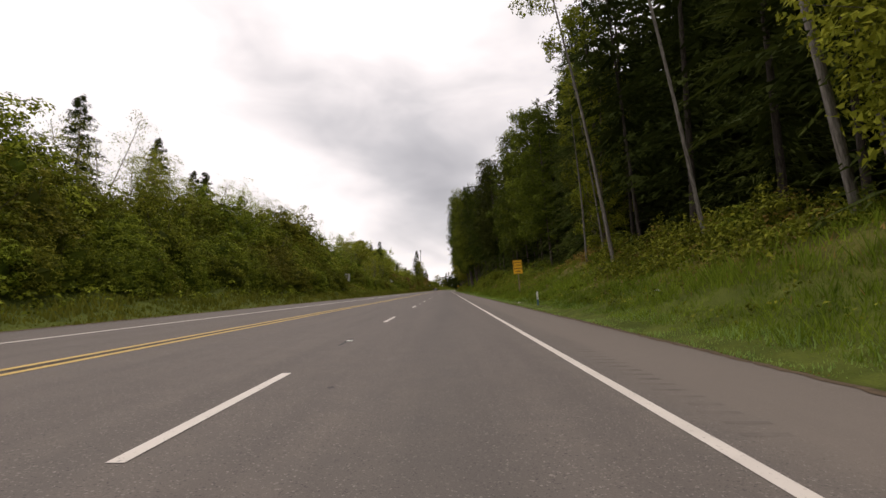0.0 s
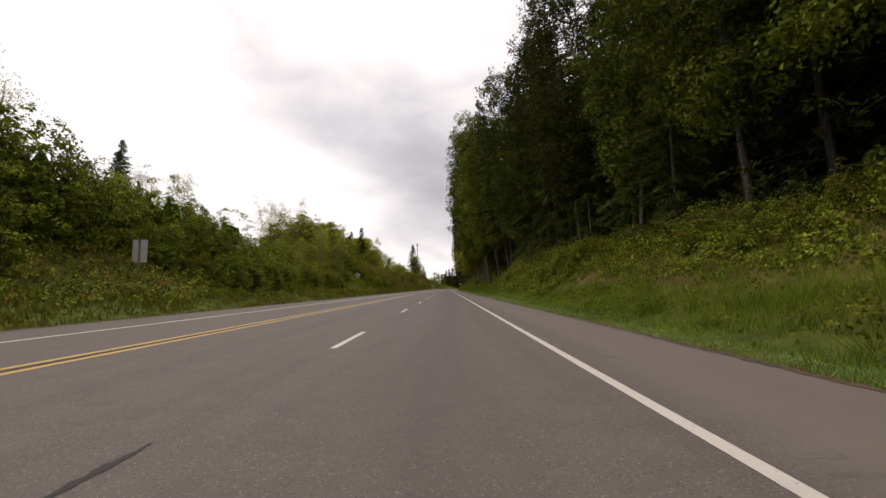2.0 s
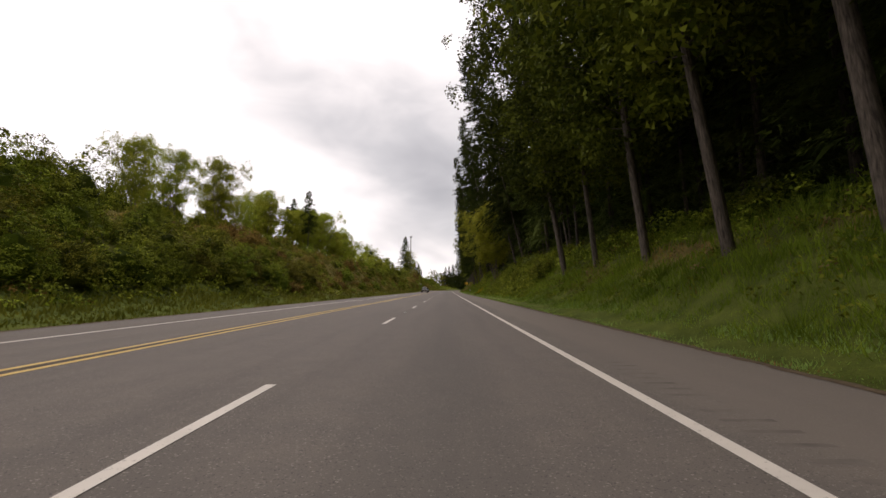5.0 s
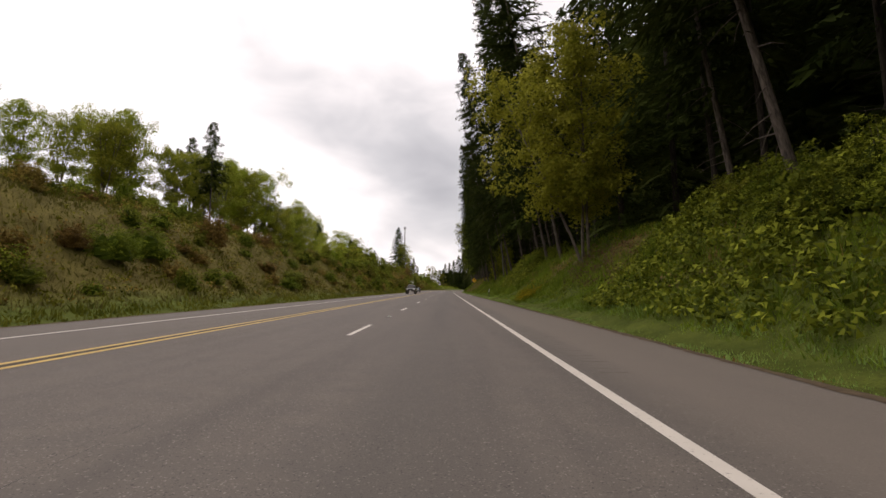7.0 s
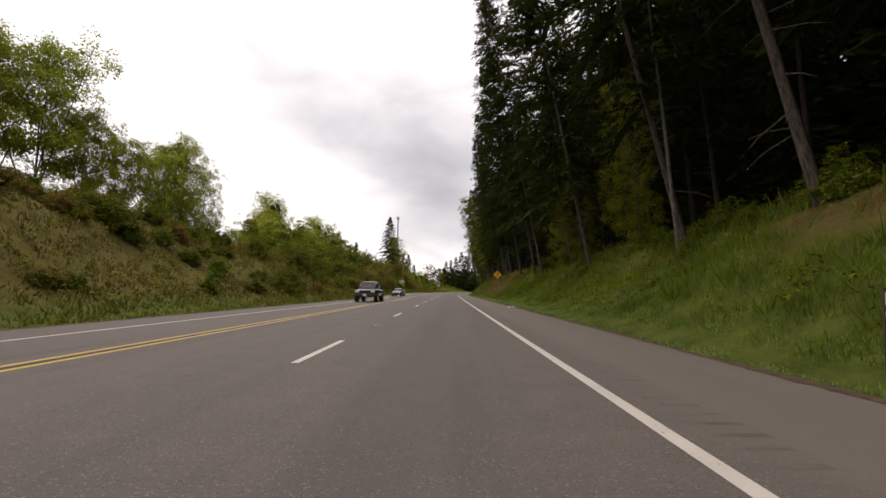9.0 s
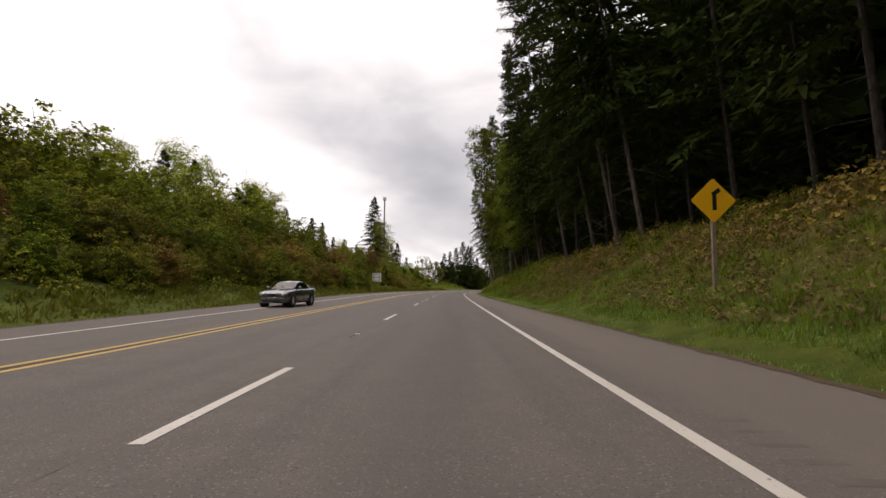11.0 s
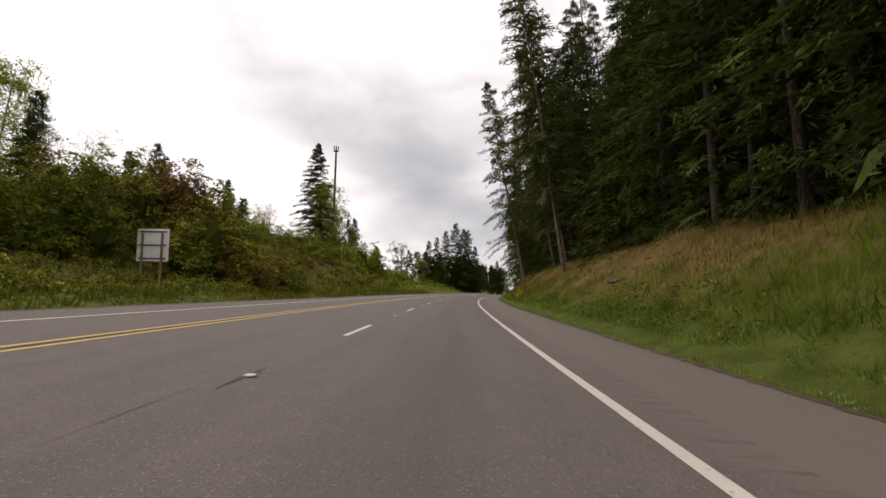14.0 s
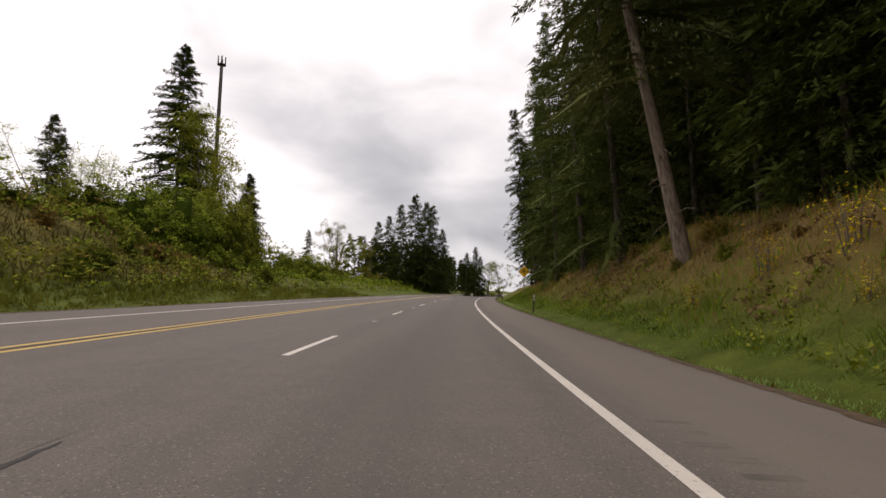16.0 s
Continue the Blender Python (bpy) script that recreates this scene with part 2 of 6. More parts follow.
# tall alder leaves darkened in two steps to hold the canopy's shade
LEAF_DARK = foliage("shaded_alder_leaves", (0.018, 0.028, 0.003), (0.082, 0.100, 0.012))
LEAF_MID = foliage("tall_alder_leaves", (0.030, 0.044, 0.004), (0.135, 0.156, 0.016))
LEAF_HAZEL = foliage("hazel_leaves", (0.047, 0.068, 0.005), (0.260, 0.296, 0.029))
LEAF_EDGE = foliage("edge_alder_leaves", (0.046, 0.067, 0.006), (0.236, 0.267, 0.028))
LEAF_OLIVE = foliage("olive_leaves", (0.041, 0.051, 0.005), (0.304, 0.286, 0.036))
LEAF = foliage("alder_leaves", (0.042, 0.060, 0.004), (0.345, 0.365, 0.035))
LEAF_LIGHT = foliage("light_alder_leaves", (0.13, 0.165, 0.014), (0.38, 0.40, 0.045), 0.32)
LEAF_GROVE = foliage("grove_alder_leaves", (0.110, 0.140, 0.012), (0.41, 0.435, 0.050), 0.36)
LEAF_YELLOW = foliage("maple_leaves", (0.150, 0.180, 0.014), (0.50, 0.52, 0.060), 0.34, skew=1.0)
LEAF_SHRUB = foliage("bramble_leaves", (0.028, 0.046, 0.003), (0.335, 0.383, 0.039))
LEAF_RED = foliage("bronze_leaves", (0.109, 0.072, 0.017), (0.362, 0.254, 0.058))
LEAF_DRY = foliage("dry_stems", (0.12, 0.080, 0.034), (0.26, 0.18, 0.085), 0.2)
BROOM = foliage("broom_flowers", (0.45, 0.32, 0.01), (0.7, 0.5, 0.02), 0.2)
GRASS = foliage("grass_blades", (0.050, 0.084, 0.007), (0.225, 0.290, 0.030), 0.35, skew=1.0)
GRASS_FRESH = foliage("fresh_verge_grass", (0.125, 0.190, 0.045), (0.290, 0.380, 0.110), 0.35, skew=1.0)
GRASS_TUFT = foliage("tall_grass_tufts", (0.044, 0.080, 0.007), (0.215, 0.300, 0.034), 0.3, skew=1.0)
GRASS_DULL = foliage("far_verge_grass", (0.066, 0.078, 0.009), (0.175, 0.168, 0.026), 0.3, skew=1.0)
GRASS_OLIVE = foliage("olive_bank_grass", (0.070, 0.064, 0.016), (0.20, 0.165, 0.052), 0.3)
GRASS_DRY = foliage("dry_grass", (0.165, 0.100, 0.030), (0.34, 0.215, 0.078), 0.3)


# ---- mesh helpers ----
def np_mesh(name, verts, quads=None, tris=None, mats=(), mat_index=None, smooth=False, tone=None):
    me = bpy.data.meshes.new(name)
    verts = np.asarray(verts, np.float32).reshape(-1, 3)
    q = np.zeros((0, 4), np.int32) if quads is None else np.asarray(quads, np.int32).reshape(-1, 4)
    t = np.zeros((0, 3), np.int32) if tris is None else np.asarray(tris, np.int32).reshape(-1, 3)
    me.vertices.add(len(verts))
    me.vertices.foreach_set("co", verts.ravel())
    me.loops.add(q.size + t.size)
    me.loops.foreach_set("vertex_index", np.concatenate((q.ravel(), t.ravel())))
    me.polygons.add(len(q) + len(t))
    starts = np.concatenate((np.arange(len(q)) * 4, q.size + np.arange(len(t)) * 3))
    me.polygons.foreach_set("loop_start", starts.astype(np.int32))
    for m in mats:
        me.materials.append(m)
    if mat_index is not None:
        me.polygons.foreach_set("material_index", np.asarray(mat_index, np.int32))
    me.update(calc_edges=True)
    me.polygons.foreach_set("use_smooth", np.full(len(me.polygons), smooth, bool))
    if tone is not None:
        me.attributes.new("tone", "FLOAT", "POINT").data.foreach_set("value", np.asarray(tone, np.float32))
    return me


def under(ob, parent):
    ob.parent = parent
    return ob


def part(name, bm, mat, parent, label=""):
    """Links a bmesh as one mesh object under a thing or part."""
    me = bpy.data.meshes.new(name)
    bm.to_mesh(me)
    bm.free()
    me.materials.append(mat)
    ob = new(name, me)
    ob.parent = parent
    return tagged(ob, label)


def box_bm(size, at=(0, 0, 0), bevel=0.0, rot=None):
    bm = bmesh.new()
    m = Matrix.Translation(at) @ (rot or Matrix()) @ Matrix.Diagonal((*size, 1))
    bmesh.ops.create_cube(bm, size=1, matrix=m)
    if bevel:
        bmesh.ops.bevel(bm, geom=bm.edges[:], offset=bevel, segments=2, affect="EDGES", profile=0.5)
    return bm


def rod_bm(p, q, r0, r1=None, n=8):
    bm = bmesh.new()
    p, q = Vector(p), Vector(q)
    d = q - p
    m = Matrix.Translation((p + q) / 2) @ d.to_track_quat("Z", "Y").to_matrix().to_4x4()
    bmesh.ops.create_cone(bm, cap_ends=True, segments=n, radius1=r0, radius2=r0 if r1 is None else r1, depth=d.length, matrix=m)
    return bm


def tubes(paths, n=6):
    """One mesh from several tapering tubes: each a list of (point, radius). Returns verts, quads."""
    V, Q, base = [], [], 0
    ang = np.arange(n) * 2 * np.pi / n
    for path in paths:
        pts = np.array([p for p, r in path], float)
        tan = np.gradient(pts, axis=0)
        tan /= np.linalg.norm(tan, axis=1)[:, None] + 1e-9
        ref = np.array([1.0, 0, 0]) if abs(tan[0][0]) < 0.8 else np.array([0, 1.0, 0])
        for (p, r), d in zip(path, tan):
            a = np.cross(d, ref)
            a /= np.linalg.norm(a) + 1e-9
            b = np.cross(d, a)
            V.append(np.asarray(p) + r * (np.cos(ang)[:, None] * a + np.sin(ang)[:, None] * b))
        for i in range(len(path) - 1):
            for k in range(n):
                Q.append((base + i * n + k, base + i * n + (k + 1) % n, base + (i + 1) * n + (k + 1) % n, base + (i + 1) * n + k))
        base += len(path) * n
    return np.concatenate(V), np.array(Q)


def leaves(P, D, length, width, rng, fold=0.25):
    """Leaf-shaped quads from places P along directions D."""
    n = len(P)
    D = D / (np.linalg.norm(D, axis=1)[:, None] + 1e-9)
    R = rng.normal(size=(n, 3))
    W = np.cross(D, R)
    W /= np.linalg.norm(W, axis=1)[:, None] + 1e-9
    N = np.cross(W, D)
    length, width = np.broadcast_to(length, n)[:, None], np.broadcast_to(width, n)[:, None]
    mid = P + D * length * 0.45 + N * width * fold
    V = np.stack((P, mid + W * width / 2, P + D * length, mid - W * width / 2), 1).reshape(-1, 3)
    return V, np.arange(4 * n).reshape(n, 4)


def needles(P, D, length, width, rng):
    """Slim three-cornered leaves or sprays from places P along directions D."""
    n = len(P)
    D = D / (np.linalg.norm(D, axis=1)[:, None] + 1e-9)
    W = np.cross(D, rng.normal(size=(n, 3)))
    W /= np.linalg.norm(W, axis=1)[:, None] + 1e-9
    length, width = np.broadcast_to(length, n)[:, None], np.broadcast_to(width, n)[:, None]
    V = np.stack((P + W * width / 2, P + D * length, P - W * width / 2 + D * length * 0.12), 1).reshape(-1, 3)
    return V, np.arange(3 * n).reshape(n, 3)


def unit(v):
    return v / (np.linalg.norm(v, axis=-1, keepdims=True) + 1e-9)


def facing_leaves(P, N, length, width, rng):
    """Three-cornered leaves at places P that lie across the directions N, towards the light."""
    n = len(P)
    D = unit(np.cross(N, rng.normal(size=(n, 3))))
    W = np.cross(unit(N), D)
    length, width = np.broadcast_to(length, n)[:, None], np.broadcast_to(width, n)[:, None]
    V = np.stack((P - D * length * 0.45 + W * width * 0.5, P + D * length * 0.55, P - D * length * 0.45 - W * width * 0.5), 1).reshape(-1, 3)
    return V, np.arange(3 * n).reshape(n, 3)


def leaf_clumps(C, radius, per, size, rng, out=None, flat=0.8, wide=0.72, ragged=0.5, up=0.45):
    """Leaves on the outer side of clumps at C: returns verts, tris and the tone of every vertex. out: the way each clump faces."""
    n = len(C)
    v = unit(rng.normal(size=(n, per, 3)) + np.array((0, 0, 0.35)) + (0 if out is None else 0.8 * out[:, None, :]))
    r = np.broadcast_to(radius, n)[:, None, None] * rng.uniform(0.55, 1.08, (n, per, 1))
    P = (C[:, None, :] + v * r * np.array((1, 1, flat))).reshape(-1, 3)
    N = v.reshape(-1, 3) + np.array((0, 0, up)) + rng.normal(0, ragged, (n * per, 3))
    L = np.broadcast_to(size, (n, per)).reshape(-1) * rng.uniform(0.6, 1.35, n * per)
    V, T = facing_leaves(P, N, L, L * wide, rng)
    return V, T, np.repeat(rng.random(n), per * 3)


def place(s, u, sink=0.0):
    p = on_road(s, u)
    return float(p[0]), float(p[1]), float(p[2]) + float(ground_height(s, u)) - sink


# ---- land ----
def smooth01(x):
    x = np.clip(x, 0, 1)
    return x * x * (3 - 2 * x)


def ground_height(s, u):
    s, u = np.broadcast_arrays(np.asarray(s, float), np.asarray(u, float))
    ar = np.interp(s, (0, 25, 45, 75, 100, 125, 160, 200, 240, 262, 300, 340, 372, 400, 440, 480, 600),
                   (2.4, 2.5, 3.5, 3.5, 3.3, 3.5, 3.2, 3.6, 3.7, 3.0, 3.0, 3.1, 3.1, 3.4, 3.5, 2.2, 1.5))
    al = np.interp(s, (0, 80, 130, 180, 200, 260, 300, 340, 395, 415, 445, 470, 600),
                   (2.8, 2.8, 3.4, 4.6, 5.6, 5.6, 3.8, 2.6, 2.9, 4.4, 4.2, 1.6, 1.0))
    rise = np.interp(s, (0, 34, 47, 76, 96, 600), (1, 1, 1.65, 1.6, 1, 1))
    right = (u - 2.42) / np.where(u > 2.42, rise, 1)
    zr = 0.12 * smooth01(right / 1.4) + ar * (0.55 * smooth01((right - 0.7) / 4.5) + 0.45 * np.clip((right - 0.8) / 4.7, 0, 1)) + 0.15 * np.clip(right - 5.2, 0, 36)
    left = -11.8 - u
    zl = 0.45 * smooth01(left / 3.5) + al * smooth01((left - np.interp(s, (383, 392, 405, 416), (2, 5.5, 5.5, 2))) / 9.5) + np.interp(s, (165, 185, 300, 325), (0.05, 0.24, 0.24, 0.05)) * np.clip(left - 11, 0, 20) + 0.03 * np.clip(left - 31, 0, 40)
    z = np.where(u > 2.42, zr, np.where(u < -11.8, zl, 0.0))
    off = np.clip(np.maximum(right, left), 0, 6) / 6
    wob = 0.28 * np.sin(s * 0.37 + u * 0.5) * np.sin(u * 0.61 - s * 0.13) + 0.15 * np.sin(s * 1.1 + u * 1.3)
    return z + off * wob - 0.05


def build_ground():
    ss = np.concatenate((np.arange(-60, 560, 2.0), np.arange(560, 801, 8.0)))
    uu = np.concatenate((np.arange(-150, -60, 15), np.arange(-60, -30, 3.0), np.arange(-30, -12, 0.7), [-11.9, -11.75, -5, 2.38, 2.5, 2.62, 2.74],
                         np.arange(2.9, 22, 0.7), np.arange(23, 60, 3.0), np.arange(60, 151, 15)))
    S, U = np.meshgrid(ss, uu, indexing="ij")
    P = on_road(S, U, np.where((U > -11.85) & (U < 2.45), -0.08, ground_height(S, U)))
    ni, nj = S.shape
    idx = np.arange(ni * nj).reshape(ni, nj)
    Q = np.stack((idx[:-1, :-1], idx[1:, :-1], idx[1:, 1:], idx[:-1, 1:]), -1).reshape(-1, 4)[:, ::-1]
    ring = np.concatenate((idx[:-1, 0], idx[-1, :-1], idx[:0:-1, -1], idx[0, :0:-1]))
    V = P.reshape(-1, 3)
    mid = np.array([20.0, 330.0, 0])
    far = mid + (V[ring] - mid) * 8
    far[:, 2] = 0
    k = len(V) + np.arange(len(ring))
    skirt = np.stack((ring, np.roll(ring, -1), np.roll(k, -1), k), -1)
    V = np.concatenate((V, far))
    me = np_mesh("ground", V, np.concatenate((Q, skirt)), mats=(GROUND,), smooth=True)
    u_all = np.concatenate((U.ravel(), U.ravel()[ring]))
    s_all = np.concatenate((S.ravel(), S.ravel()[ring]))
    dry = me.attributes.new("dry", "FLOAT", "POINT")
    bankr = smooth01((u_all - np.interp(s_all, (375, 388), (4.6, 3.9))) / 2) * np.interp(s_all, (0, 35, 50, 85, 100, 230, 290, 302, 335, 345, 372, 385, 470, 500), (.3, .4, .55, .5, .1, .15, .2, .65, .6, .25, .4, 1, 1, .5))
    bankl = smooth01((np.interp(s_all, (165, 185, 295, 305), (-16, -13.6, -13.6, -16)) - u_all) / 2.5) * np.clip((75 + u_all) / 30, 0.2, 1) * np.interp(s_all, (0, 165, 185, 275, 300, 700), (.2, .25, .62, .62, .3, .25))
    patch = np.sin(s_all * 0.41 + u_all * 0.9) * np.sin(u_all * 1.15 - s_all * 0.23 + 1.3)
    bankr = np.maximum(bankr, 0.8 * np.clip((patch - 0.1) / 0.5, 0, 1) * smooth01((u_all - 4.4) / 1.2) * smooth01((30 - u_all) / 4))
    bankl = np.maximum(bankl, 0.55 * smooth01((-15.5 - u_all) / 2) * smooth01((u_all + 32) / 4) * np.interp(s_all, (408, 418, 455, 465), (0, 1, 1, 0)))
    dry.data.foreach_set("value", np.clip(bankr + bankl, 0, 1).astype(np.float32))
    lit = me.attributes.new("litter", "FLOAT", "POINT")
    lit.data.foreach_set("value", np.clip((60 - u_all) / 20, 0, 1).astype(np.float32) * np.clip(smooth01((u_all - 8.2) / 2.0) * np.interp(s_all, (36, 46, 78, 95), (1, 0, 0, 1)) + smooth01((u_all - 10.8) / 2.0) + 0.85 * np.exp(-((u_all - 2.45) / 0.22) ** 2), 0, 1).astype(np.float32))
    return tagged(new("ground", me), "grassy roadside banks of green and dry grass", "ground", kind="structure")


def strip(name, s0, s1, u0, u1, z, mat, step=2.0, cols=2, thick=0.0):
    """A strip along the road with a UV of (u, s) metres."""
    ss = np.linspace(s0, s1, max(2, int(math.ceil((s1 - s0) / step)) + 1))
    uu = np.linspace(u0, u1, cols)
    S, U = np.meshgrid(ss, uu, indexing="ij")
    P = on_road(S, U, z)
    ni, nj = S.shape
    idx = np.arange(ni * nj).reshape(ni, nj)
    Q = np.stack((idx[:-1, :-1], idx[:-1, 1:], idx[1:, 1:], idx[1:, :-1]), -1).reshape(-1, 4)
    V = P.reshape(-1, 3)
    if thick:
        lo = V - np.array([0, 0, thick])
        n = len(V)
        side = []
        for col, flip in ((idx[:, 0], False), (idx[:, -1], True), (idx[0], True), (idx[-1], False)):
            f = np.stack((col[:-1], col[1:], col[1:] + n, col[:-1] + n), -1)
            side.append(f[:, ::-1] if flip else f)
        V, Q = np.concatenate((V, lo)), np.concatenate((Q, *side))
        S, U = np.concatenate((S.ravel(), S.ravel())), np.concatenate((U.ravel(), U.ravel()))
    me = np_mesh(name, V, Q, mats=(mat,))
    uv = me.uv_layers.new(name="UVMap")
    li = np.zeros(len(me.loops), np.int32)
    me.loops.foreach_get("vertex_index", li)
    uv.data.foreach_set("uv", np.stack((U.ravel()[li], S.ravel()[li]), -1).astype(np.float32).ravel())
    return new(name, me)


LANE_U, YELLOW_U, LEFT_EDGE_U = -3.62, -6.99, -9.8
DASH0 = 2.9 + 0.0
ground = build_ground()
road = tagged(strip("road", -60, 800, -11.8, 2.42, 0.0, ASPHALT, 2.0, 12, 0.12), "worn grey asphalt highway with dusty shoulders", "road", kind="structure")
for name, u, w, mat, label in (("edge_line", 0.0, 0.13, WHITE_PAINT, "white painted edge line"),
                               ("edge_line", LEFT_EDGE_U, 0.12, WHITE_PAINT, "white painted edge line"),
                               ("centre_line", YELLOW_U - 0.155, 0.12, YELLOW_PAINT, "yellow painted line"),
                               ("centre_line", YELLOW_U + 0.155, 0.12, YELLOW_PAINT, "yellow painted line")):
    under(strip(name, -60, 780, u - w / 2, u + w / 2, 0.005, mat, 2.0), road)
under(strip("centre_groove", -60, 780, YELLOW_U - 0.08, YELLOW_U + 0.08, 0.003, WORN_STRIP, 2.0), road)

def dirt_edge(u0, out, seed):
    """Bare soil and leaf litter along the edge of the pavement, of uneven width."""
    ss = np.arange(-60, 560, 0.22)
    rng = np.random.default_rng(seed)
    w = 0.19 + 0.08 * np.sin(ss * 0.7) * np.sin(ss * 0.23 + 1) + 0.035 * rng.normal(size=len(ss))
    w = np.clip(w, 0.04, 0.38)
    inner = 0.05 + 0.03 * rng.normal(size=len(ss))
    a = on_road(ss, u0 - out * np.clip(inner, 0, 0.15), 0.006)
    m = on_road(ss, u0 + out * w * 0.5, 0.010 + 0.010 * rng.random(len(ss)))
    c = on_road(ss, u0 + out * w, ground_height(ss, u0 + out * w) - 0.03)
    n = len(ss)
    k = np.arange(n - 1)
    Q = np.concatenate((np.stack((k, k + 1, n + k + 1, n + k), -1), np.stack((n + k, n + k + 1, 2 * n + k + 1, 2 * n + k), -1)))
    under(new("dirt_edge", np_mesh("dirt_edge", np.concatenate((a, m, c)), Q if out < 0 else Q[:, ::-1], mats=(SOIL,))), road)


dirt_edge(2.42, 1, 3)
dirt_edge(-11.8, -1, 4)
RPM = box_bm((0.11, 0.10, 0.022), (0, 0, 0.012), 0.009)
rpm_me = bpy.data.meshes.new("lane_marker")
RPM.to_mesh(rpm_me)
RPM.free()
rpm_me.materials.append(plain("marker_plastic", (0.62, 0.62, 0.58), 0.4))


def sealed_crack(s0, s1, u, seed):
    """A short tarred crack that tapers and wanders, under a lane marker."""
    rng = np.random.default_rng(seed + 50)
    ss = np.linspace(s0, s1, 15)
    w = 0.034 * np.sin(np.linspace(0.12, 3.02, 15)) ** 0.6 * rng.uniform(0.6, 1.2, 15)
    off = u + rng.normal(0, 0.006, 15)
    a, c = on_road(ss, off - w, 0.003), on_road(ss, off + w, 0.003)
    k = np.arange(14)
    under(new("sealed_crack", np_mesh("sealed_crack", np.concatenate((a, c)), np.stack((k, 15 + k, 16 + k, k + 1), -1), mats=(TAR,))), road)


for k in range(-3, 58):
    s0 = DASH0 + 12.19 * k
    under(strip("lane_dash", s0, s0 + 3.05, LANE_U - 0.055, LANE_U + 0.055, 0.005, WHITE_PAINT, 1.6), road)
    if k % 2 == 0 or k > 27:
        rng = random.Random(k)
        m0 = s0 + float(np.interp(s0, (30, 380), (6.6, 7.6)))
        if k not in (4, 18, 33):
            ob = under(new("lane_marker", rpm_me), road)
            ob.matrix_basis = pose(*on_road(m0, LANE_U + 0.04, 0.004), 0, 0, -heading(s0))
        sealed_crack(m0 - rng.uniform(.55, .75), m0 + rng.uniform(.5, .75), LANE_U - 0.01, k)


def joint_crack(s0, s1, u, wide, seed):
    """A thin wandering crack along the joint of the lanes."""
    rng = np.random.default_rng(seed)
    ss = np.arange(s0, s1, 0.22)
    off = np.cumsum(rng.normal(0, 0.006, len(ss)))
    off -= np.linspace(off[0], off[-1], len(off))
    w = wide * rng.uniform(0.1, 1.0, len(ss)) ** 1.5 * (np.sin(ss * 0.21 + seed) + 0.4 * np.sin(ss * 0.9) > -0.1)
    a, c = on_road(ss, u + off - w, 0.0022), on_road(ss, u + off + w, 0.0022)
    V = np.concatenate((a, c))
    n = len(ss)
    Q = np.stack((np.arange(n - 1), n + np.arange(n - 1), n + np.arange(1, n), np.arange(1, n)), -1)
    under(new("crack", np_mesh("crack", V, Q, mats=(TAR,))), road)


for k, (s0, s1, du, wide) in enumerate(((60, 110, -0.10, 0.002), (178, 205, -0.12, 0.0035), (205, 236, -0.12, 0.006), (240, 300, -0.1, 0.003), (330, 352, -0.10, 0.003), (352, 420, -0.10, 0.0065), (420, 460, -0.1, 0.003))):
    joint_crack(s0, s1, LANE_U + du, wide, k)


def tar_spot(s, u, r, seed):
    """A small uneven blot of tar on the asphalt."""
    rng = np.random.default_rng(seed)
    a = np.arange(14) * 2 * np.pi / 14
    rad = r * rng.uniform(0.55, 1.1, 14)
    V = on_road(s + 1.6 * rad * np.sin(a), u + rad * np.cos(a), 0.0024)
    T = [(0, k, k + 1) for k in range(1, 13)]
    under(new("tar_spot", np_mesh("tar_spot", V, tris=T, mats=(TAR_OLD,))), road)


rngs = random.Random(12)
for k in range(46):
    tar_spot(rngs.uniform(0, 470), rngs.choice((-0.45, -0.5, -2.9, -3.75, -4.4)) + rngs.uniform(-0.2, 0.2), rngs.uniform(0.02, 0.055), k)
tar_spot(335.4, -0.42, 0.07, 101)
tar_spot(336.8, -0.44, 0.05, 102)
tar_spot(335.9, -3.75, 0.06, 103)


def rumble():
    V, Q, n = [], [], 0
    for g in range(-3, 44):
        if 318 < 15.4 + 11.876 * g < 345:
            continue
        for k in range(26):
            s = 15.4 + 11.876 * g + k * 0.305
            wide, a, c = rngs.uniform(0.032, 0.055), rngs.uniform(0.28, 0.36), rngs.uniform(0.62, 0.71)
            # nearly flat bars just above the asphalt; their colour gives the groove's shadow
            for ds, z in ((-wide, 0.0016), (-wide / 2, 0.0013), (0.0, 0.0011), (wide / 2, 0.0013), (wide, 0.0016)):
                V.extend(on_road(s + ds, np.array([a, c]), z))
            for r in range(4):
                Q.append((n + 2 * r, n + 2 * r + 1, n + 2 * r + 3, n + 2 * r + 2))
            n += 10
    ob = new("rumble_strip", np_mesh("rumble_strip", np.array(V), np.array(Q), mats=(GROOVE,)))
    tagged(ob, "ground rumble grooves in the asphalt shoulder", "rumble strip", kind="stuff")


rumble()


# ---- plants ----
def thing(name, label, category, group=""):
    e = new(name)
    e.empty_display_size = 0.3
    return tagged(e, label, category, group)


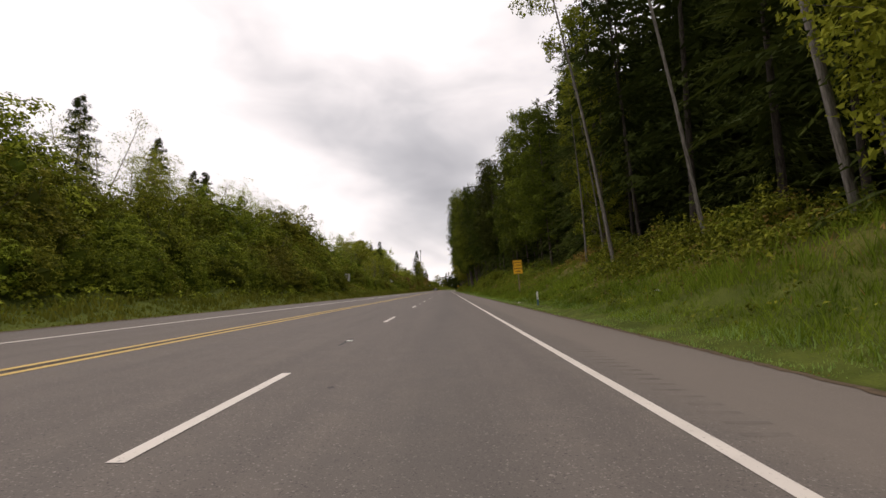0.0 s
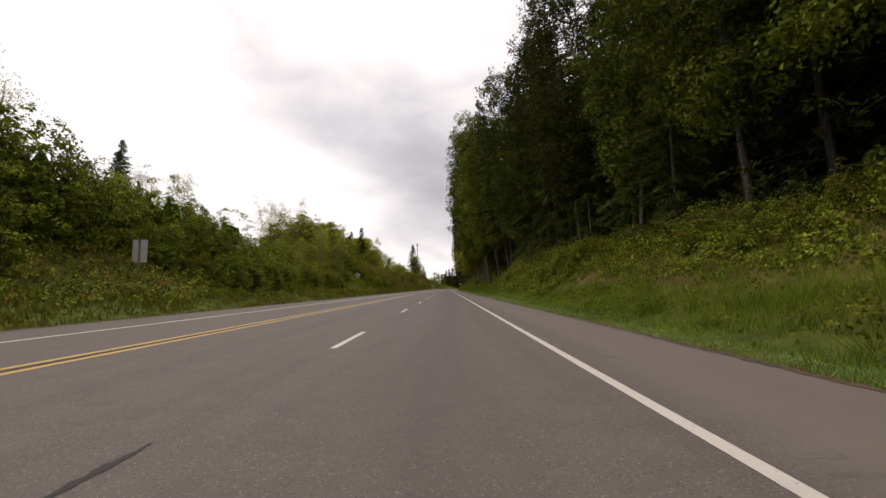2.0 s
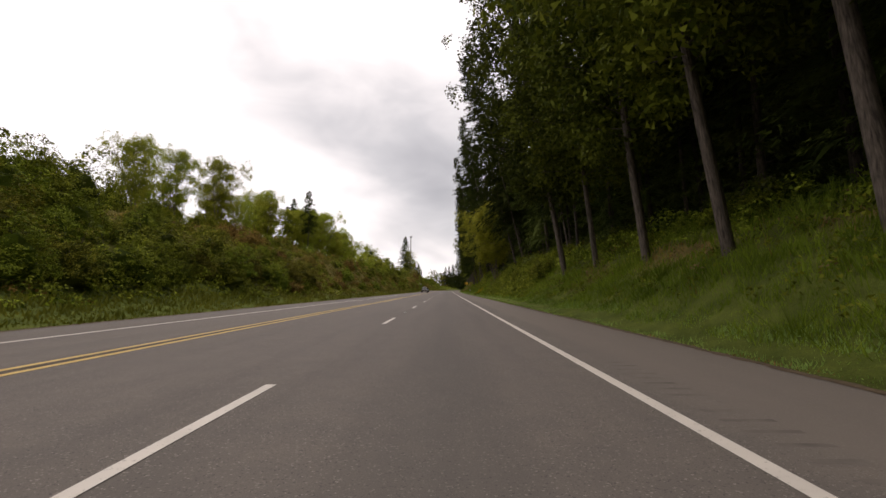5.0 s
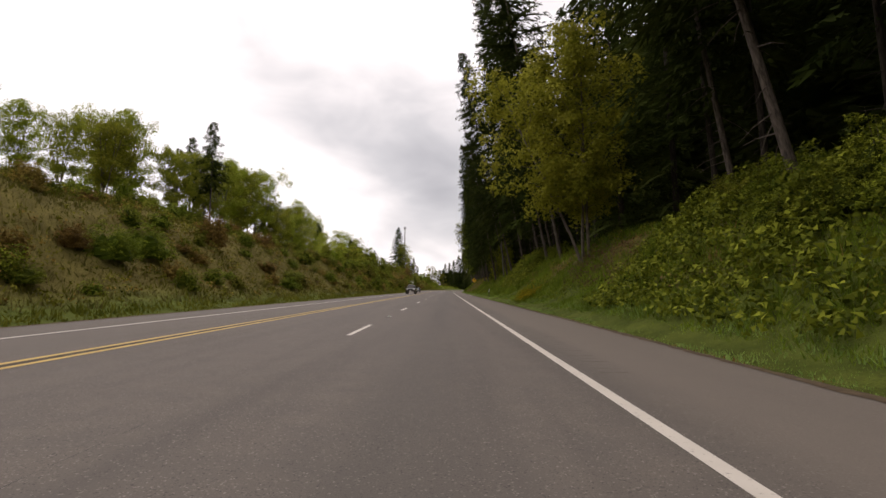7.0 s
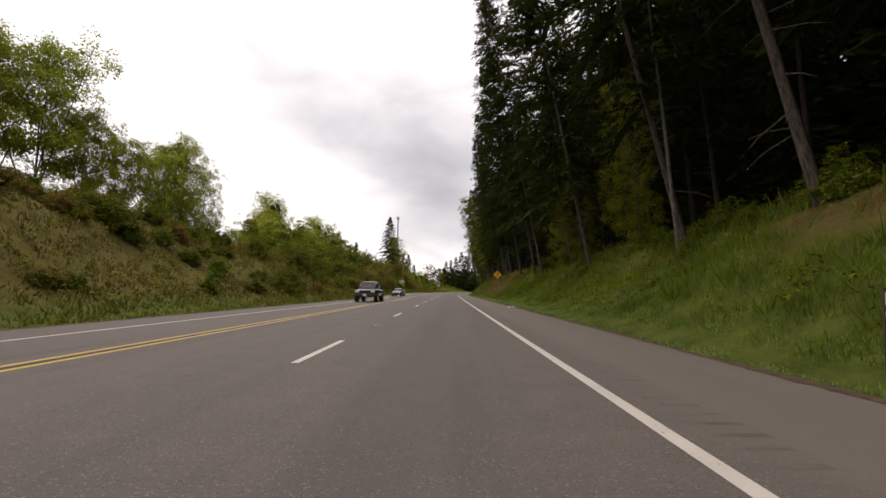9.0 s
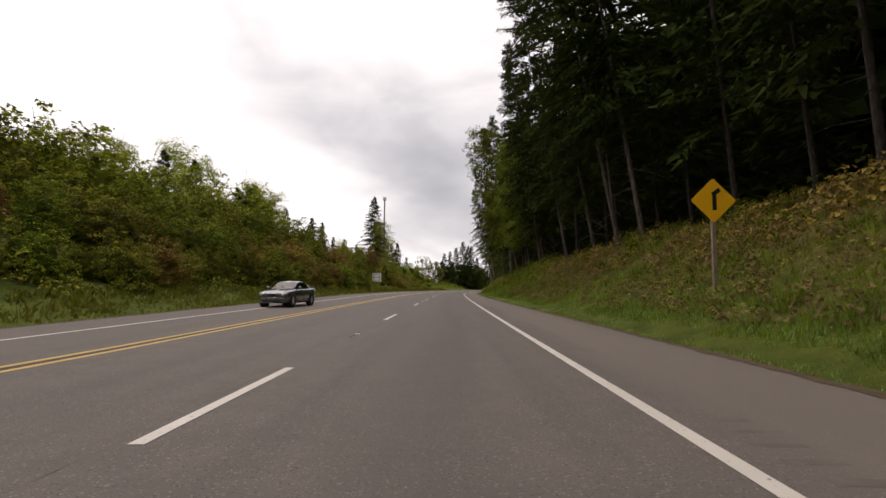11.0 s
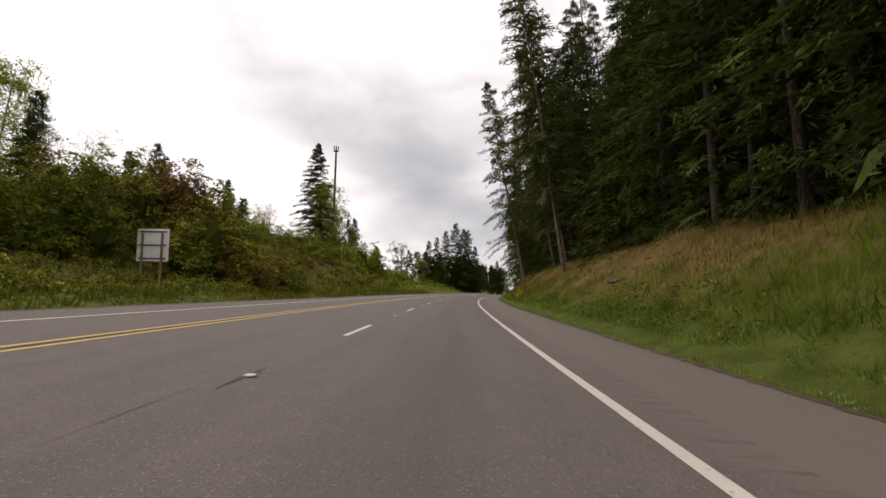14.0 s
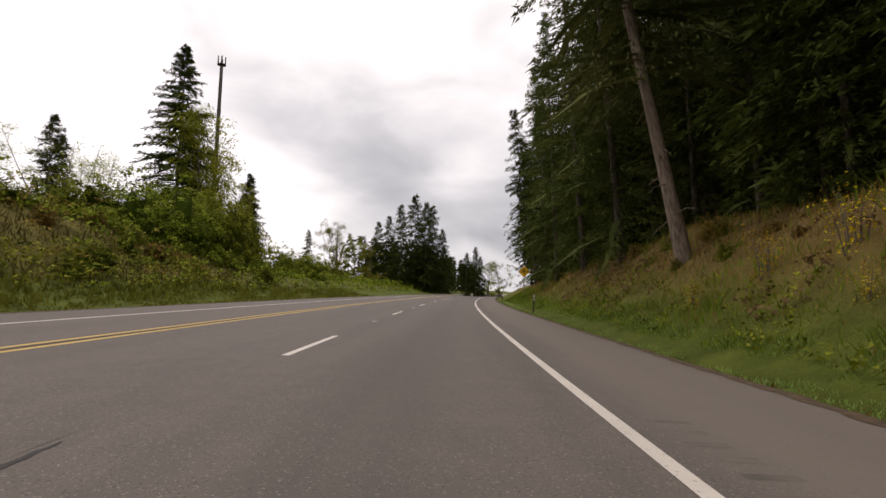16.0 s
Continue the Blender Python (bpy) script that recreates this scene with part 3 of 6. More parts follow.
def conifer(h, base, reach, branches, sprays, size, seed, needle=NEEDLE, bark_mat=FIR_BARK, r0=None, dead=8, label="", slim=0.24, frond=1.0, ragged=0.0):
    """A fir: a tapered trunk and whorls of drooping boughs made of needle sprays."""
    rng = np.random.default_rng(seed)
    e = thing("conifer_tree", label or "tall dark green fir on the forest edge", "conifer tree", "forest firs")
    r0 = r0 or h * 0.0072
    n = 9
    bend = rng.normal(0, 0.10, 2)
    path = [((bend[0] * math.sin(3 * i / n), bend[1] * math.sin(2.2 * i / n), h * i / n - 0.5 * (i == 0)), r0 * (1.25 if i == 0 else 1) * (1 - 0.93 * i / n) + 0.015) for i in range(n + 1)]
    twigs = []
    for k in range(dead):
        z = rng.uniform(min(1.5, base * 0.5), max(base, 2.5))
        a, L = rng.uniform(0, 2 * math.pi), rng.uniform(0.5, 1.8)
        d = np.array((math.cos(a), math.sin(a), rng.uniform(-0.5, 0.1)))
        twigs.append([((0, 0, z), 0.022), (tuple(d * L * 0.6 + (0, 0, z)), 0.014), (tuple(d * L + (0, 0, z - 0.1 * L)), 0.004)])
    V, Q = tubes([path] + twigs, 8 if not twigs else 6)
    me = np_mesh("trunk", V, Q, mats=(bark_mat,), smooth=True)
    under(new("trunk", me), e)
    Ps, Ds, Ls, SV, SQ, tone = [], [], [], [], [], rng.random(branches)
    ts = np.array((0.0, 0.3, 0.65, 1.0))
    wide_at = np.array((0.012, 0.016, 0.012, 0.004)) + np.array((0, 0.035, 0.030, 0.004)) * frond
    for b in range(branches):
        f = (b + rng.random()) / branches
        z = base + (h - base) * f ** 0.92
        a = rng.uniform(0, 2 * math.pi)
        L = reach * (1 - f) ** 0.72 * rng.uniform(0.6, 1.15) + 0.3
        if f < 0.12:
            L *= rng.uniform(0.5, 1.0)
        if ragged:
            L *= 1 - ragged * rng.random() ** 1.5 * (0.6 + 0.4 * math.sin(5 * a + 19 * f))
        out = np.array((math.cos(a), math.sin(a), 0.0))
        side = np.array((-out[1], out[0], 0.0))
        up = np.array((0, 0, 1.0))
        rise = 0.25 * f
        droop = rng.uniform(0.16, 0.55) * (1 - 0.5 * f)

        def bough(t):
            return out * (L * t)[:, None] + np.array((0, 0, z)) + up * (rise * L * t - droop * L * t ** 2)[:, None]
        # the bough's own flat frond, hanging a little
        c = bough(ts)
        w = side * (wide_at * L)[:, None] - up * (0.8 * wide_at * L)[:, None]
        n0 = 8 * len(SV)
        w2 = -side * (wide_at * L)[:, None] - up * (0.8 * wide_at * L)[:, None]
        SV.append(np.concatenate((c + w, c + w2)))
        SQ += [(n0 + k, n0 + k + 1, n0 + k + 5, n0 + k + 4) for k in range(3)]
        t = rng.uniform(0.10, 1.0, sprays)
        c = bough(t)
        sg = rng.choice((-1, 1), sprays)
        wide = (0.34 * L * (1.08 - t)) * rng.random(sprays)
        hang = rng.uniform(-0.1, 1.1, sprays)
        Ps.append(c + side * (sg * wide)[:, None] - up * (0.3 * wide)[:, None] + rng.normal(0, 0.05, (sprays, 3)) * (1, 1, 2.6))
        Ds.append(out * 0.7 + side * (sg * rng.uniform(0.2, 0.9, sprays))[:, None] - up * hang[:, None])
        Ls.append(size * rng.uniform(0.6, 1.35, sprays) * (0.6 + 0.4 * (1 - f)))
    P, D, L = np.concatenate(Ps), np.concatenate(Ds), np.concatenate(Ls)
    V, T = needles(P, D, L, L * slim, rng)
    SV = np.concatenate(SV)
    tone = np.concatenate((np.repeat(tone, 8), np.repeat(tone, 3 * sprays)))
    under(new("crown", np_mesh("crown", np.concatenate((SV, V)), np.array(SQ), T + len(SV), mats=(needle,), tone=tone)), e)
    return e


def broadleaf(h, base, reach, clumps, per, size, seed, leaf=LEAF, bark_mat=PALE_BARK, label="", category="broadleaf tree", group="roadside broadleaf trees", stems=1, puff=1.0, name="broadleaf_tree", r0=None):
    """A broadleaf tree: leaning trunk, limbs and a loose crown of leaf clumps with gaps."""
    rng = np.random.default_rng(seed)
    e = thing(name, label, category, group)
    paths, tips = [], []
    r0 = r0 or h * 0.010
    for k in range(stems):
        lean = rng.normal(0, 0.05 if stems == 1 else 0.14, 2)
        off = rng.normal(0, 0.0 if stems == 1 else 0.25, 2)
        pts = [np.array((off[0] + lean[0] * h * f + 0.12 * math.sin(5 * f + k), off[1] + lean[1] * h * f + 0.12 * math.cos(4 * f + k), h * 0.96 * f - (0.4 if f == 0 else 0))) for f in np.linspace(0, 1, 8)]
        paths.append([(p, r0 * (1 - 0.9 * i / 7) + 0.012) for i, p in enumerate(pts)])
        nl = max(9, int(clumps / stems / 7))
        for j in range(nl):
            g = (j + rng.random()) / nl
            f = base / h + (0.97 - base / h) * g
            i = min(6, int(f * 7))
            p = pts[i] + (pts[i + 1] - pts[i]) * (f * 7 - i)
            a = 2.4 * j + rng.uniform(-0.6, 0.6)
            L = reach * (0.28 + 0.72 * math.sin(math.pi * min(1.0, 0.16 + 0.80 * g)) ** 0.7) * rng.uniform(0.6, 1.1)
            d = np.array((math.cos(a), math.sin(a), rng.uniform(0.35, 1.0) * (0.5 + 0.5 * g)))
            q1, q2 = p + d * L * 0.5, p + d * (1, 1, 0.75) * L
            w = min(r0, 0.12) * 0.22 * (1 - f * 0.7)
            paths.append([(p, w + 0.006), (q1, w * 0.6 + 0.004), (q2, 0.004)])
            for c in rng.uniform(0.3, 1.05, 5):
                tips.append(p + (q2 - p) * c + rng.normal(0, 0.05 * reach + 0.05, 3))
        tips += [pts[-1], pts[-1], pts[-2]]
    V, Q = tubes(paths, 4)
    under(new("trunk", np_mesh("trunk", V, Q, mats=(bark_mat,), smooth=True)), e)
    tips = np.array(tips)
    c = tips[rng.permutation(np.arange(clumps) % len(tips))] + rng.normal(0, reach * 0.07, (clumps, 3))
    spread = puff * (reach * 0.15 + 0.16) * rng.uniform(0.6, 1.3, clumps)
    out = unit(c - np.array((0, 0, (base + h) / 2))) * (1, 1, 0.5)
    V, T, tone = leaf_clumps(c, spread, per, size, rng, out, 0.9)
    under(new("crown", np_mesh("crown", V, tris=T, mats=(leaf,), tone=tone)), e)
    return e


def shrub(h, w, n, size, seed, leaf, label, stems=14, name="shrub", upright=0.0):
    rng = np.random.default_rng(seed)
    e = thing(name, label, "shrub", "bank shrubs")
    paths, P = [], []
    for k in range(stems):
        a, r = rng.uniform(0, 2 * math.pi), w * rng.uniform(0.1, 0.55)
        top = np.array((math.cos(a) * r, math.sin(a) * r, h * rng.uniform(0.55, 1.0) * (1.05 - 0.5 * (r / w) ** 2)))
        b = np.array((math.cos(a) * r * 0.25, math.sin(a) * r * 0.25, -0.25))
        m = (b + top) / 2 + np.array((0, 0, 0.18 * h))
        paths.append([(b, 0.018), (m, 0.011), (top, 0.003)])
        t = rng.uniform(0.15, 1.05, n // stems)[:, None]
        c = (1 - t) ** 2 * b + 2 * t * (1 - t) * m + t * t * top
        P.append(c + rng.normal(0, w * 0.13, c.shape) * (1, 1, 0.8))
    P = np.concatenate(P)
    P[:, 2] = np.maximum(P[:, 2], 0.03)
    L = size * rng.uniform(0.55, 1.3, len(P))
    V, Q = tubes(paths, 3)
    under(new("branchwork", np_mesh("branchwork", V, Q, mats=(TWIG,))), e)
    if upright < 1:
        N = unit(P - np.array((0, 0, 0.35 * h))) + np.array((0, 0, 0.4)) + rng.normal(0, 0.5, P.shape)
        V, T = facing_leaves(P, N, L, L * 0.75, rng)
    else:
        V, T = needles(P, rng.normal(0, 1, P.shape) + np.array((0, 0, upright)), L, L * 0.2, rng)
    tone = np.repeat(0.5 + 0.5 * np.sin(P[:, 0] * 5.1 / w + P[:, 2] * 3.7) * np.sin(P[:, 1] * 4.3 / w - P[:, 2] * 2.9), 3)
    tagged(under(new("leaf_mass", np_mesh("leaf_mass", V, tris=T, mats=(leaf,), tone=tone)), e), kind="stuff")
    return e


class Stock:
    """Kinds of plant; the first call of put() moves the pattern itself, later ones copy it."""
    def __init__(self, pattern):
        self.pattern, self.used = pattern, False

    def put(self, s, u, turn, scale=1.0, lean=0.0, sink=0.12, tall=1.0, label=""):
        x, y, z = place(s, u, sink)
        m = pose(x, y, z, 0, -lean, -heading(s)) @ pose(0, 0, 0, 0, 0, turn) @ Matrix.Diagonal((scale, scale, scale * tall, 1))
        if self.used:
            k = self.pattern.scale
            ob = copy_thing(self.pattern, m @ Matrix.Diagonal((1 / k.x, 1 / k.y, 1 / k.z, 1)))
        else:
            ob, self.used = self.pattern, True
            ob.matrix_basis = m
        return tagged(ob, label)


def along(x, y):
    """Road coordinates of a world place."""
    k = int(np.argmin((_cx - x) ** 2 + (_cy - y) ** 2))
    a = _head[k]
    dx, dy = x - _cx[k], y - _cy[k]
    return float(S_STEP[k] + dx * math.sin(a) + dy * math.cos(a)), float(dx * math.cos(a) - dy * math.sin(a))


FIR_A = [Stock(conifer(27, 0.8, 4.4, 190, 96, 0.30, 11 + i, NEEDLE_LIGHT, slim=0.30, frond=0.8, ragged=0.35, label="dense dark green fir with boughs near the ground")) for i in range(2)]
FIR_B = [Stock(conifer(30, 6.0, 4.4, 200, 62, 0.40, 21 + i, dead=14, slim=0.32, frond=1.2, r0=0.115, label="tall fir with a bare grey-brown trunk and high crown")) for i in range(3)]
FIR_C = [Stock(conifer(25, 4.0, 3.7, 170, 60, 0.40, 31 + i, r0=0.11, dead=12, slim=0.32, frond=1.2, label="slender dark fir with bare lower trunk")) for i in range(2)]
FIR_EDGE = [Stock(conifer(29, 5.5, 4.6, 200, 66, 0.38, 26 + i, NEEDLE_EDGE, TAN_BARK, dead=12, slim=0.32, frond=1.1, r0=0.14, ragged=0.3, label="tall fir with a leaning tan trunk above dry grass")) for i in range(2)]
FIR_WIDE = Stock(conifer(30, 6.0, 5.6, 170, 170, 0.30, 36, NEEDLE_EDGE, TAN_BARK, dead=10, frond=0.8, slim=0.28, ragged=0.5, label="tall fir with wide drooping boughs and bare trunk"))
FIR_YOUNG = [Stock(conifer(9, 0.3, 2.4, 130, 40, 0.34, 41 + i, NEEDLE_LIGHT, dead=0, label="young green fir with boughs to the ground", frond=1.0, slim=0.32)) for i in range(2)]
FIR_SPIRE = [Stock(conifer(17, 0.6, 4.5, 190, 52, 0.40, 51 + i, dead=0, label="dark pointed fir standing above the shrubs", slim=0.34, frond=1.4, ragged=0.75)) for i in range(2)]
FIR_TOP = [Stock(conifer(15, 5.5, 2.9, 100, 60, 0.34, 53 + i, dead=10, label="dark fir with bare lower trunk on the bank top", slim=0.34, frond=1.4, ragged=0.6)) for i in range(2)]
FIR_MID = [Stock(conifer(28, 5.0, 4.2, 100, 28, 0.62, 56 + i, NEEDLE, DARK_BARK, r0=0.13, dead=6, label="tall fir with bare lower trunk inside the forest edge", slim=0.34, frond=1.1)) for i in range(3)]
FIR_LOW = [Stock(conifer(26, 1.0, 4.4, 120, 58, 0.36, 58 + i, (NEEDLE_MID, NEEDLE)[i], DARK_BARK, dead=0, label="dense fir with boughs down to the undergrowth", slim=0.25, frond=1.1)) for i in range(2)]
FIR_GREAT = Stock(conifer(38, 4.0, 9.6, 230, 90, 0.8, 66, dead=4, label="great dark fir with drooping boughs beside the tower", r0=0.4, frond=1.6, ragged=0.6))
ALDER = [Stock(broadleaf(15, 1.4, 3.3, 520, 40, 0.175, 71 + i, LEAF_GROVE, puff=1.2, label="slender alder with pale trunk and fresh green leaves")) for i in range(3)]
ALDER_TALL = [Stock(broadleaf(25, 5.0, 4.2, 760, 40, 0.215, 76 + i, (LEAF_DARK, LEAF_MID, LEAF_EDGE)[i], FIR_BARK, label="tall alder with dense mid-green leaves at the forest edge", r0=0.17)) for i in range(3)]
ALDER_FRESH = [Stock(broadleaf(20, 1.5, 3.2, 420, 50, 0.14, 86 + i, (LEAF, LEAF_LIGHT)[i], FIR_BARK, label="tall alder in fresh yellow-green leaf", r0=0.14)) for i in range(2)]
ALDER_SMALL = [Stock(broadleaf(11, 0.2, 2.9, 260, 46, 0.13, 81 + i, LEAF, TWIG, stems=4, label="bushy young alder with fresh green leaves")) for i in range(3)]
ALDER_BUD = [Stock(broadleaf(11, 1.2, 2.6, 420, 13, 0.11, 91 + i, LEAF_LIGHT, TWIG, stems=3, label="thin pale-stemmed tree in early leaf", r0=0.06)) for i in range(2)]
GROVE = [Stock(broadleaf(12, 2.8, 3.1, 600, 36, 0.178, 95 + i, (LEAF_LIGHT, LEAF_GROVE)[i % 2], TWIG, stems=6, puff=1.12, label="light green alder with several thin trunks", r0=0.075)) for i in range(3)]
MAPLE = Stock(broadleaf(9.6, 2.3, 2.6, 560, 50, 0.15, 101, LEAF_YELLOW, TWIG, stems=3, label="yellow-green maple in front of dark firs", r0=0.08))
BARE_POLE = [Stock(broadleaf(21, 13, 2.0, 90, 40, 0.15, 105 + i, label="tall thin alder with a long bare pale trunk", r0=0.105)) for i in range(2)]
SHRUB = [Stock(shrub(2.0, 2.2, 1500, 0.14, 111 + i, LEAF_SHRUB, "dense green bramble shrub on the bank")) for i in range(3)]
SHRUB_RED = [Stock(shrub(1.6, 2.0, 1100, 0.12, 131 + i, LEAF_RED, "bronze and dry-stemmed bramble on the bank")) for i in range(2)]
DRY_SCRUB = [Stock(shrub(1.0, 1.5, 420, 0.30, 135 + i, LEAF_DRY, "clump of dry tan stems and dead bracken", upright=1.5)) for i in range(2)]


def forest_right():
    rng = random.Random(5)
    # trunks that stand out at the forest edge
    for s, u, kind, size, lean in (
            (12.4, 8.4, BARE_POLE[0], 1.15, 13), (13.6, 10.6, BARE_POLE[1], 1.0, 12), (18.6, 7.9, BARE_POLE[1], 1.0, 12), (25.8, 6.9, BARE_POLE[0], 0.95, 10), (9.6, 8.6, ALDER[0], 0.9, 3), (32.0, 7.2, BARE_POLE[1], 0.6, 6), (33.0, 8.8, BARE_POLE[0], 0.7, 6),
            (62, 11.4, ALDER_TALL[1], 0.85, 4), (69, 11.6, ALDER_TALL[2], 0.95, 4), (76, 10.8, ALDER_TALL[1], 0.9, 4), (101, 7.6, ALDER_TALL[0], 0.9, 4), (106.5, 7.0, ALDER_TALL[0], 0.85, 4), (123.5, 7.2, ALDER_TALL[2], 0.9, 5), (38, 10.2, ALDER_SMALL[1], 0.6, 4), (36.5, 9.8, ALDER_FRESH[0], 0.8, 4), (44, 11.4, FIR_A[0], 0.85, 3), (50, 12.2, FIR_A[1], 0.85, 3), (121, 6.6, FIR_B[0], 0.8, 5), (135, 5.0, BARE_POLE[0], 0.75, 4), (106, 8.0, FIR_A[0], 0.9, 3), (138, 5.4, ALDER_TALL[1], 1.05, 9), (129, 6.2, ALDER_TALL[2], 1.02, 9), (134, 6.4, ALDER_TALL[0], 1.02, 9), (113, 8.0, FIR_A[1], 0.9, 3), (99, 8.0, FIR_A[0], 0.85, 3), (110, 7.4, ALDER_TALL[2], 0.72, 2), (117, 7.8, ALDER_TALL[1], 0.78, 3),
            (143, 5.6, ALDER_TALL[0], 1.05, 9), (148, 5.8, ALDER_TALL[2], 1.02, 9), (154, 6.0, ALDER_TALL[1], 0.99, 9), (166, 5.6, ALDER_TALL[0], 1.0, 9), (161, 6.0, ALDER_TALL[1], 0.93, 8), (93, 8.6, ALDER_TALL[0], 0.9, 3), (84, 9.4, ALDER_TALL[1], 0.84, 2),
            (196.5, 8.0, FIR_B[0], 1.0, 9), (200, 7.5, FIR_B[1], 1.0, 9), (206.0, 9.4, FIR_B[2], 0.95, 5), (219.5, 9.8, FIR_A[0], 0.95, 3), (224.5, 7.0, FIR_B[0], 1.0, 7), (230.5, 7.2, FIR_C[1], 1.1, 7), (188, 9.2, FIR_A[1], 1.0, 6), (180, 9.4, FIR_B[1], 0.95, 6),
            (238.2, 7.9, FIR_B[1], 1.0, 7), (235.0, 8.6, FIR_B[2], 0.9, 6), (258, 7.1, FIR_B[0], 0.95, 8), (257, 6.4, BARE_POLE[1], 0.8, 6), (267.6, 6.3, FIR_C[0], 1.0, 6), (263, 7.4, ALDER_FRESH[0], 0.42, 6), (266, 7.9, ALDER_FRESH[1], 0.46, 5), (271.5, 6.9, ALDER_FRESH[0], 0.44, 5), (277, 7.2, ALDER_FRESH[1], 0.4, 5), (281, 6.2, FIR_B[2], 0.9, 6),
            (251, 6.8, FIR_B[1], 1.0, 8), (246, 7.6, FIR_C[1], 1.05, 5), (274, 7.0, FIR_C[1], 1.0, 5), (288, 6.8, FIR_B[0], 0.95, 5), (296, 6.6, FIR_C[0], 1.0, 5),
            (316.8, 7.9, FIR_B[2], 0.95, 4), (318.8, 7.4, FIR_B[1], 0.9, 5), (319.8, 7.6, BARE_POLE[1], 0.7, 7), (324.2, 7.7, FIR_C[0], 1.0, 5), (331.4, 7.6, FIR_B[0], 0.9, 5), (342.5, 7.4, FIR_C[1], 0.95, 3), (350, 9.2, FIR_C[0], 1.0, 5),
            (352.6, 7.8, ALDER_TALL[2], 0.72, 6), (357.0, 7.6, ALDER_TALL[2], 0.74, 7), (360.6, 8.4, ALDER_TALL[1], 0.8, 5),
            (363.8, 7.8, ALDER_TALL[2], 0.9, 12), (379.5, 7.1, FIR_B[1], 0.9, 3), (373, 7.5, BARE_POLE[0], 0.75, 4), (373.9, 7.9, BARE_POLE[1], 0.8, 3), (374.7, 7.6, BARE_POLE[0], 0.8, 2), (369, 8.2, FIR_C[0], 1.0, 4), (381.5, 8.3, FIR_A[0], 0.9, 4), (386.5, 9.4, FIR_A[1], 0.95, 4), (391.5, 9.2, FIR_A[0], 0.9, 3), (396, 9.0, FIR_A[1], 0.85, 3),
            (402.5, 9.2, FIR_YOUNG[0], 1.5, 2), (410.3, 6.6, FIR_EDGE[0], 1.0, 9), (423.5, 9.2, FIR_EDGE[1], 0.95, 10), (427.7, 8.5, FIR_EDGE[0], 0.9, 9),
            (438.2, 5.9, FIR_WIDE, 0.95, 11), (437.0, 9.4, FIR_YOUNG[1], 1.35, 2), (433.4, 10.0, FIR_A[0], 0.7, 4), (436.2, 9.6, FIR_A[1], 0.6, 3), (440.4, 9.6, FIR_A[0], 0.62, 3), (443.6, 8.8, FIR_A[1], 0.6, 3), (447, 6.8, FIR_A[0], 0.95, 5), (453, 6.4, FIR_A[1], 0.9, 4), (461, 6.2, FIR_A[0], 0.8, 3), (469, 6.6, FIR_A[1], 0.8, 3), (478, 6.6, FIR_C[0], 0.8, 3)):
        kind.put(s, u, rng.uniform(0, 360), size, lean + (5 if kind in FIR_B + FIR_C else 1 if kind in BARE_POLE else 0))
    s = 6.0
    while s < 540:
        u = 10.2 + rng.uniform(-0.9, 1.0) + float(np.interp(s, (36, 46, 78, 95), (0, 2.3, 2.0, 0)))
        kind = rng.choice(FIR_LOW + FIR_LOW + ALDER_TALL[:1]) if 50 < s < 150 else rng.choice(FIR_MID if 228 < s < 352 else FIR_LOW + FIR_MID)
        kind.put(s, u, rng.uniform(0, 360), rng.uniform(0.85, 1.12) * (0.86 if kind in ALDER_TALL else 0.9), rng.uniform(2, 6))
        s += rng.uniform(4.0, 5.6)
    s = 80.0
    while s < 172:
        FIR_A[int(s) % 2].put(s, 9.2 + rng.uniform(-0.5, 0.6), rng.uniform(0, 360), rng.uniform(0.5, 0.75), rng.uniform(2, 5))
        s += rng.uniform(4.6, 6.4)
    s = 404.0
    while s < 486:
        (FIR_A + FIR_EDGE)[int(s) % 4].put(s, 11.0 + rng.uniform(-0.5, 0.5), rng.uniform(0, 360), rng.uniform(0.78, 0.95), rng.uniform(2, 5))
        s += rng.uniform(4.2, 6.0)


forest_right()
MAPLE.put(215.0, 6.1, 40, 1.22, 11)


def deep_woods(name, s0, s1, u0, u1, count, h, seed, mat, label, wide=4.2, size=1.7, low=0.6, nb=60, slim=0.55):
    """Woods behind the first rows: boughs in their hundreds, as one object."""
    rng = np.random.default_rng(seed)
    S, U = rng.uniform(s0, s1, count), rng.uniform(u0, u1, count)
    base = on_road(S, U, ground_height(S, U))
    H = h * rng.uniform(0.75, 1.15, count)
    f = rng.random((count, nb)) ** 0.9
    a = rng.uniform(0, 2 * np.pi, (count, nb))
    L = wide * (1 - f) ** 0.7 * rng.uniform(0.5, 1.1, (count, nb)) + 0.4
    P, D = [], []
    for t in (0.15, 0.45, 0.8):
        out = np.stack((np.cos(a), np.sin(a), -0.25 * t * np.ones_like(a)), -1)
        p = base[:, None, :] + out * (L * t)[..., None]
        p[..., 2] += low + f * (H[:, None] - low)
        P.append(p.reshape(-1, 3))
        D.append((out + rng.normal(0, 0.35, out.shape)).reshape(-1, 3))
    P, D = np.concatenate(P), np.concatenate(D)
    size = np.repeat(size * rng.uniform(0.7, 1.3, count * nb)[None], 3, 0).ravel()
    V, T = needles(P, D, size, size * slim, rng)
    tone = np.repeat(np.tile(np.repeat(rng.random(count), nb), 3), 3)
    tagged(new(name, np_mesh(name, V, tris=T, mats=(mat,), tone=tone)), label, "woods", kind="stuff")


